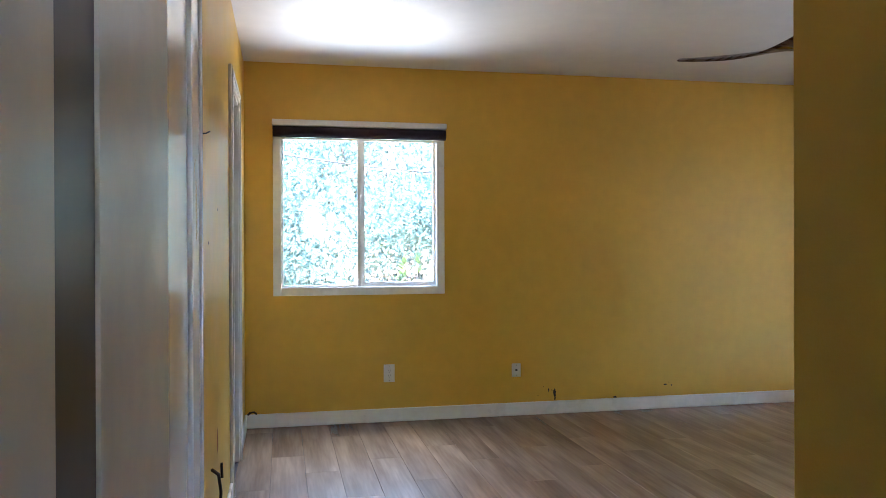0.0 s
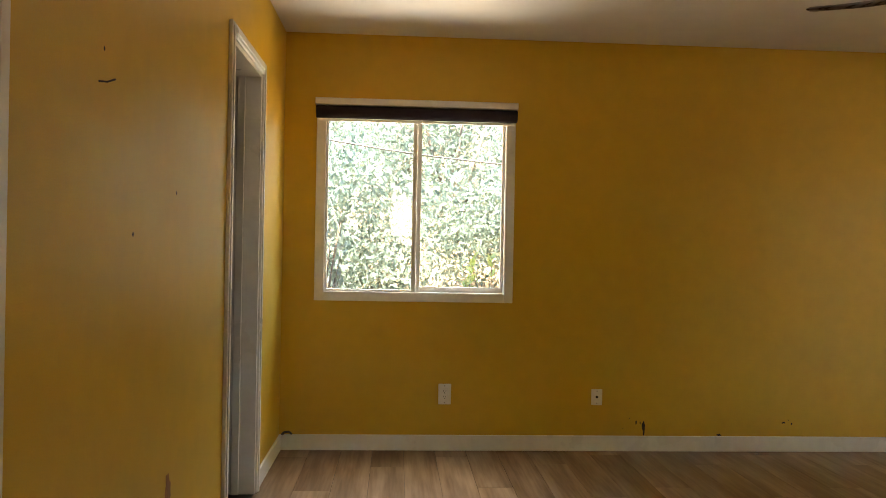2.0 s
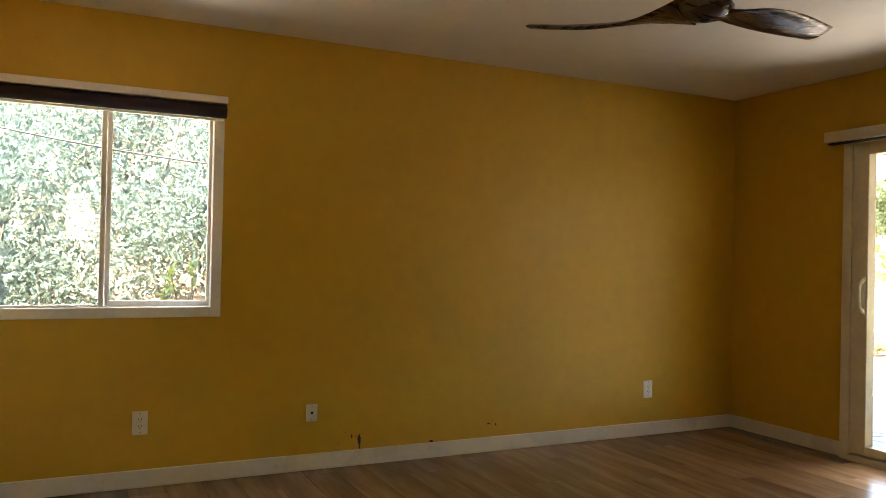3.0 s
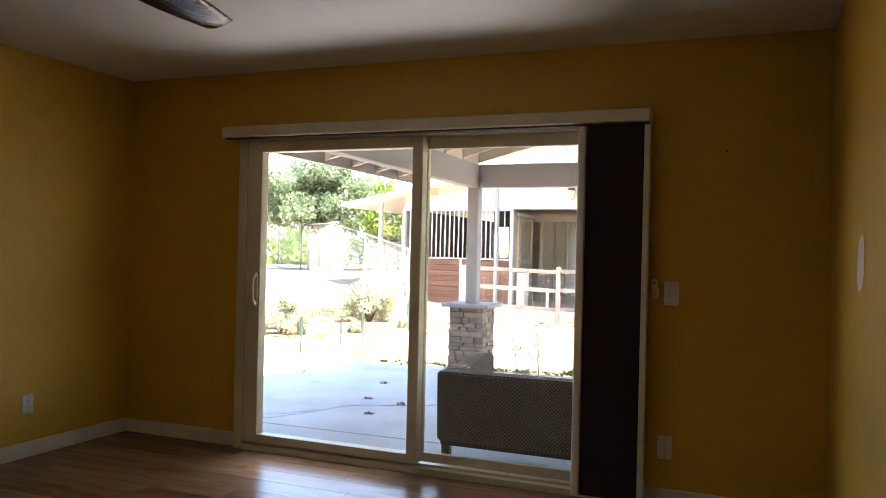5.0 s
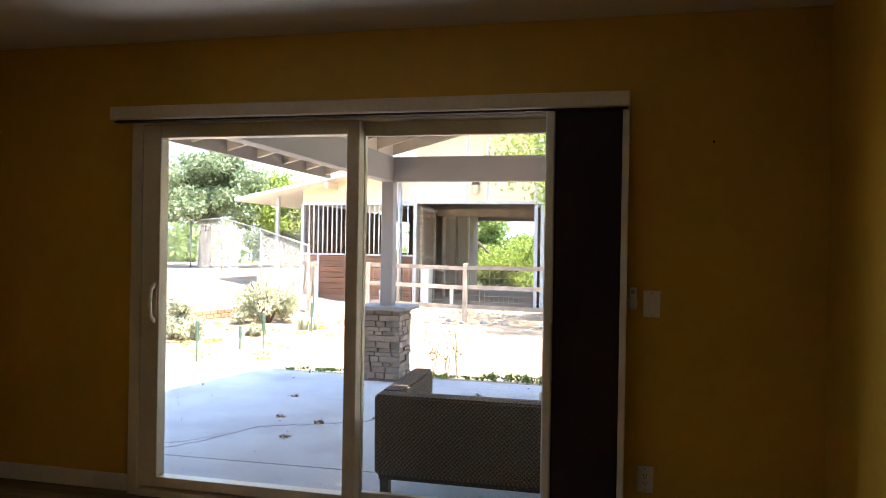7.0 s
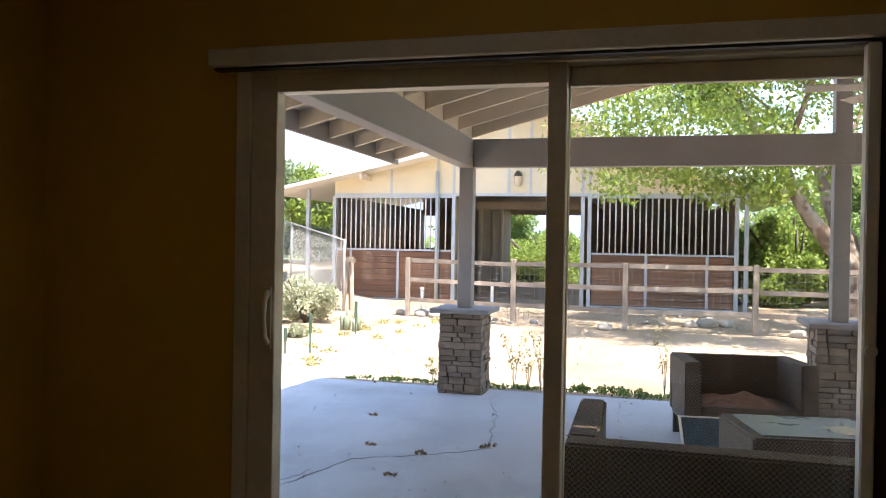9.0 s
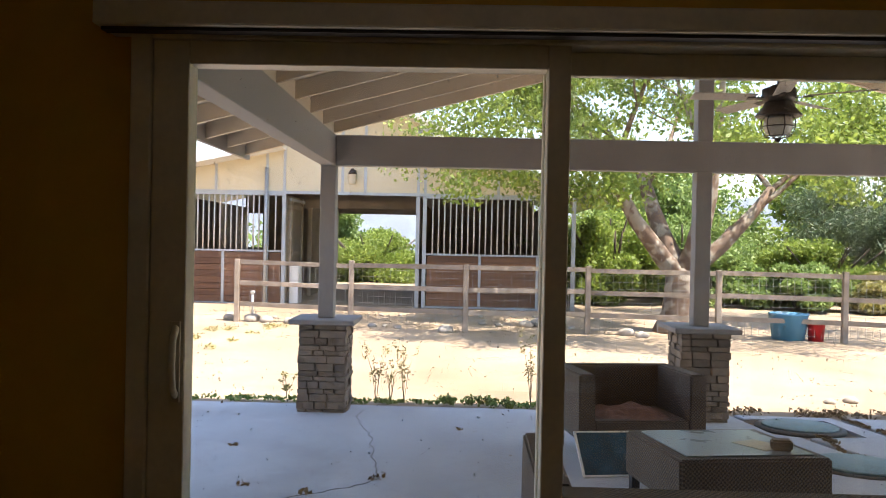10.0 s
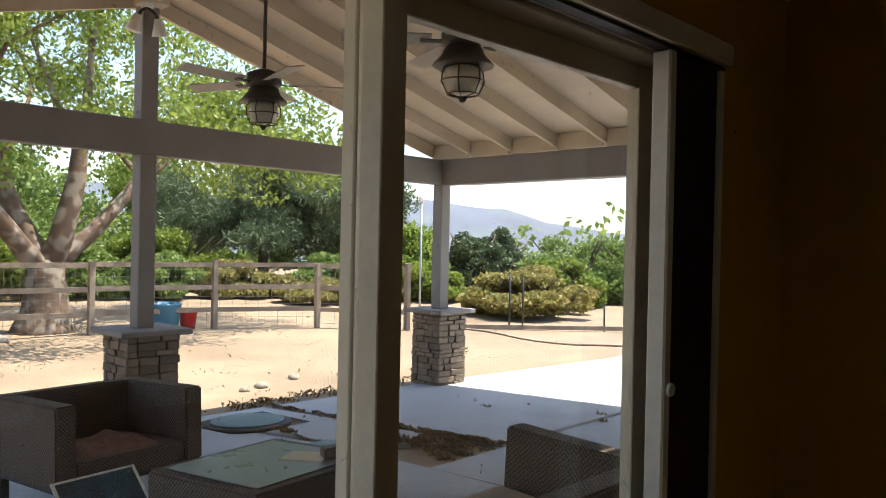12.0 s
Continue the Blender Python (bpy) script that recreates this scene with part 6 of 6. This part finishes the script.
def cactus(x, y, h, seed):
    """A clump of ribbed upright cactus stems."""
    rnd = random.Random(seed)
    z = ground_z(x, y)
    ob = thing("cactus", (x, y, z), "clump of green upright cactus in the dry garden", "cactus")
    for k in range(6):
        a, r, hh = rnd.uniform(0, 6.28), rnd.uniform(0.02, 0.22), h * rnd.uniform(0.5, 1)
        bm = bmesh.new()
        px, py = x + r * math.cos(a), y + r * math.sin(a)
        tube(bm, [(px, py, z - 0.05), (px + 0.02, py, z + hh * 0.5), (px + 0.03 * math.cos(a), py, z + hh * 0.92), (px + 0.03 * math.cos(a), py, z + hh)], [0.045, 0.055, 0.045, 0.012], 7)
        part("stem", bm, M_CACTUS, ob)


M_CACTUS = material("dusty_green_cactus", (0.24, 0.27, 0.17), 0.7, var=0.2, scale=12, stretch=(6, 6, 1), bump=0.4, bump_scale=40)
cactus(16.5, 3.06, 0.42, 3)

# garden cable, flower and near branch outside the window
bm = bmesh.new()
tube(bm, [(-3 + 0.5 * k, 2.6, 2.80 - 0.11 * k + 0.012 * (k - 4) ** 2 * 0.6) for k in range(15)], 0.008, 5)
tagged(new("overhead_cable", finish(bm, "overhead_cable", M_LEG)), "dark cable sagging outside the window", "cable")
M_PINK = material("pink_petal", (0.75, 0.05, 0.22), 0.6)
flower = thing("pink_flower", (0.0, 2.3, 1.94), "single bright pink flower on a shrub stem", "flower")
bm = bmesh.new()
for k in range(7):
    m = pose(0.0, 2.3, 1.98, 55, 0, 360 / 7 * k)
    v = [bm.verts.new(m @ Vector(p)) for p in ((0, 0, 0), (0.018, 0.022, 0.006), (0, 0.045, 0.0), (-0.018, 0.022, 0.006))]
    bm.faces.new(v)
part("petals", bm, M_PINK, flower)
bm = bmesh.new()
tube(bm, [(0.0, 2.3, 1.975), (-0.04, 2.5, 1.7), (-0.08, 2.8, 0.9), (-0.08, 3.0, 0.1)], 0.005, 5)
part("stem", bm, M_STAKE, flower)


def big_leaf_plant(name, x, y, z0, z1, n, seed, mat, label):
    rnd = random.Random(seed)
    ob = thing(name, (x, y, z0), label, "plant")
    bm, lf = bmesh.new(), bmesh.new()
    for k in range(n):
        a, h = rnd.uniform(0, 6.28), z0 + (z1 - z0) * (0.45 + 0.55 * rnd.random())
        tip = Vector((x + 0.16 * math.cos(a), y + 0.16 * math.sin(a), h))
        tube(bm, [(x, y, z0), (x + 0.03, y, (z0 + h) / 2), tip], [0.008, 0.006, 0.003], 5)
        for j in range(4):
            b = rnd.uniform(0, 360)
            m = Matrix.Translation(tip + Vector((0, 0, rnd.uniform(-0.12, 0.03)))) @ pose(0, 0, 0, rnd.uniform(20, 75), 0, b)
            v = [lf.verts.new(m @ Vector(p)) for p in ((0, 0, 0), (0.022, 0.03, 0.004), (0.018, 0.06, 0.002), (0, 0.085, -0.008), (-0.018, 0.06, 0.002), (-0.022, 0.03, 0.004))]
            lf.faces.new(v)
    part("stems", bm, M_BARKDARK, ob)
    part("leaf_cluster", lf, mat, ob, "broad green leaves")


big_leaf_plant("rose_branch", 1.30, 0.85, -0.1, 1.28, 9, 5, L_SHRUB, "thin branch with broad green leaves by the window")
big_leaf_plant("rose_branch", 1.08, 0.75, -0.1, 1.0, 8, 6, L_SHRUB, "thin branch with broad green leaves by the window")
big_leaf_plant("climbing_shrub", 0.10, 1.2, -0.1, 1.75, 22, 7, L_HEDGE, "tall pale green shrub by the window")


# straw, twigs and tufts over the yard
rnd = random.Random(55)
bits = []
for k in range(420):
    x, y = rnd.uniform(11.3, 22.5), rnd.uniform(-14, 8)
    bits.append(((x, y, ground_z(x, y) + 0.012), (0.35, 0.35, 0.006), 6))
for k in range(120):
    x, y = rnd.uniform(18.8, 22.6), rnd.uniform(-5.5, 4)
    bits.append(((x, y, ground_z(x, y) + 0.015), (0.3, 0.3, 0.012), 22))
tagged(leaves("yard_litter", L_STRAW, bits, 0.018, 15), "straw and dry leaves strewn over the dirt", "litter", kind="stuff")
tufts = []
for k in range(70):
    x, y = rnd.uniform(11.5, 19.5), rnd.uniform(1.6, 8.5)
    tufts.append(((x, y, ground_z(x, y) + 0.03), (0.22, 0.16, 0.05), 40))
tagged(leaves("dry_grass", L_OLIVE, tufts, 0.02, 16, long=4.0), "dry yellow-green grass tufts on the bank", "grass", kind="stuff")
# garden hose across the dirt
bm = bmesh.new()
tube(bm, [(x, -13.6 - 0.25 * math.sin(x * 0.9), ground_z(x, -13.6) + 0.02) for x in [8.0 + 0.5 * k for k in range(16)]], 0.02, 6)
tagged(new("garden_hose", finish(bm, "garden_hose", M_FENCE)), "pale hose lying across the dirt yard", "hose")
# pale edging board along the far yard
bm = bmesh.new()
beam_between(bm, (16.0, -13.4, ground_z(16.0, -13.4) + 0.04), (10.6, -17.9, ground_z(10.6, -17.9) + 0.04), 0.09, 0.09)
tagged(new("edging_timber", finish(bm, "edging_timber", M_FENCE)), "long weathered timber edging the dirt yard", "timber")
# ---- floor planks ----
rnd = random.Random(3)
PW = 0.182
PLANKS = {}


def plank_mesh(length):
    key = round(length, 3)
    if key not in PLANKS:
        PLANKS[key] = finish(box(bmesh.new(), (-PW / 2 + 0.0006, -length / 2 + 0.0006, -0.006), (PW / 2 - 0.0006, length / 2 - 0.0006, 0.0), 0.0012), "plank", M_PLANK)
    return PLANKS[key]


x, i = 0.0, 0
while x < RX:
    y, first = (-6.9 if x < HX else RY), True
    shift = (0.35, 0.95, 0.6, 0.15, 0.8)[i % 5]
    while y < -0.01:
        ln = 1.22 if not first else 0.3 + shift
        ln = min(ln, -y)
        if ln < 0.03:
            break
        w = min(PW, RX - x)
        piece("plank", plank_mesh(round(ln, 2)), floor, (x + w / 2, y + ln / 2, 0.0), (0, 0, math.pi * (i % 2)), (w / PW, 1, 1))
        y, first = y + ln, False
    x, i = x + PW, i + 1
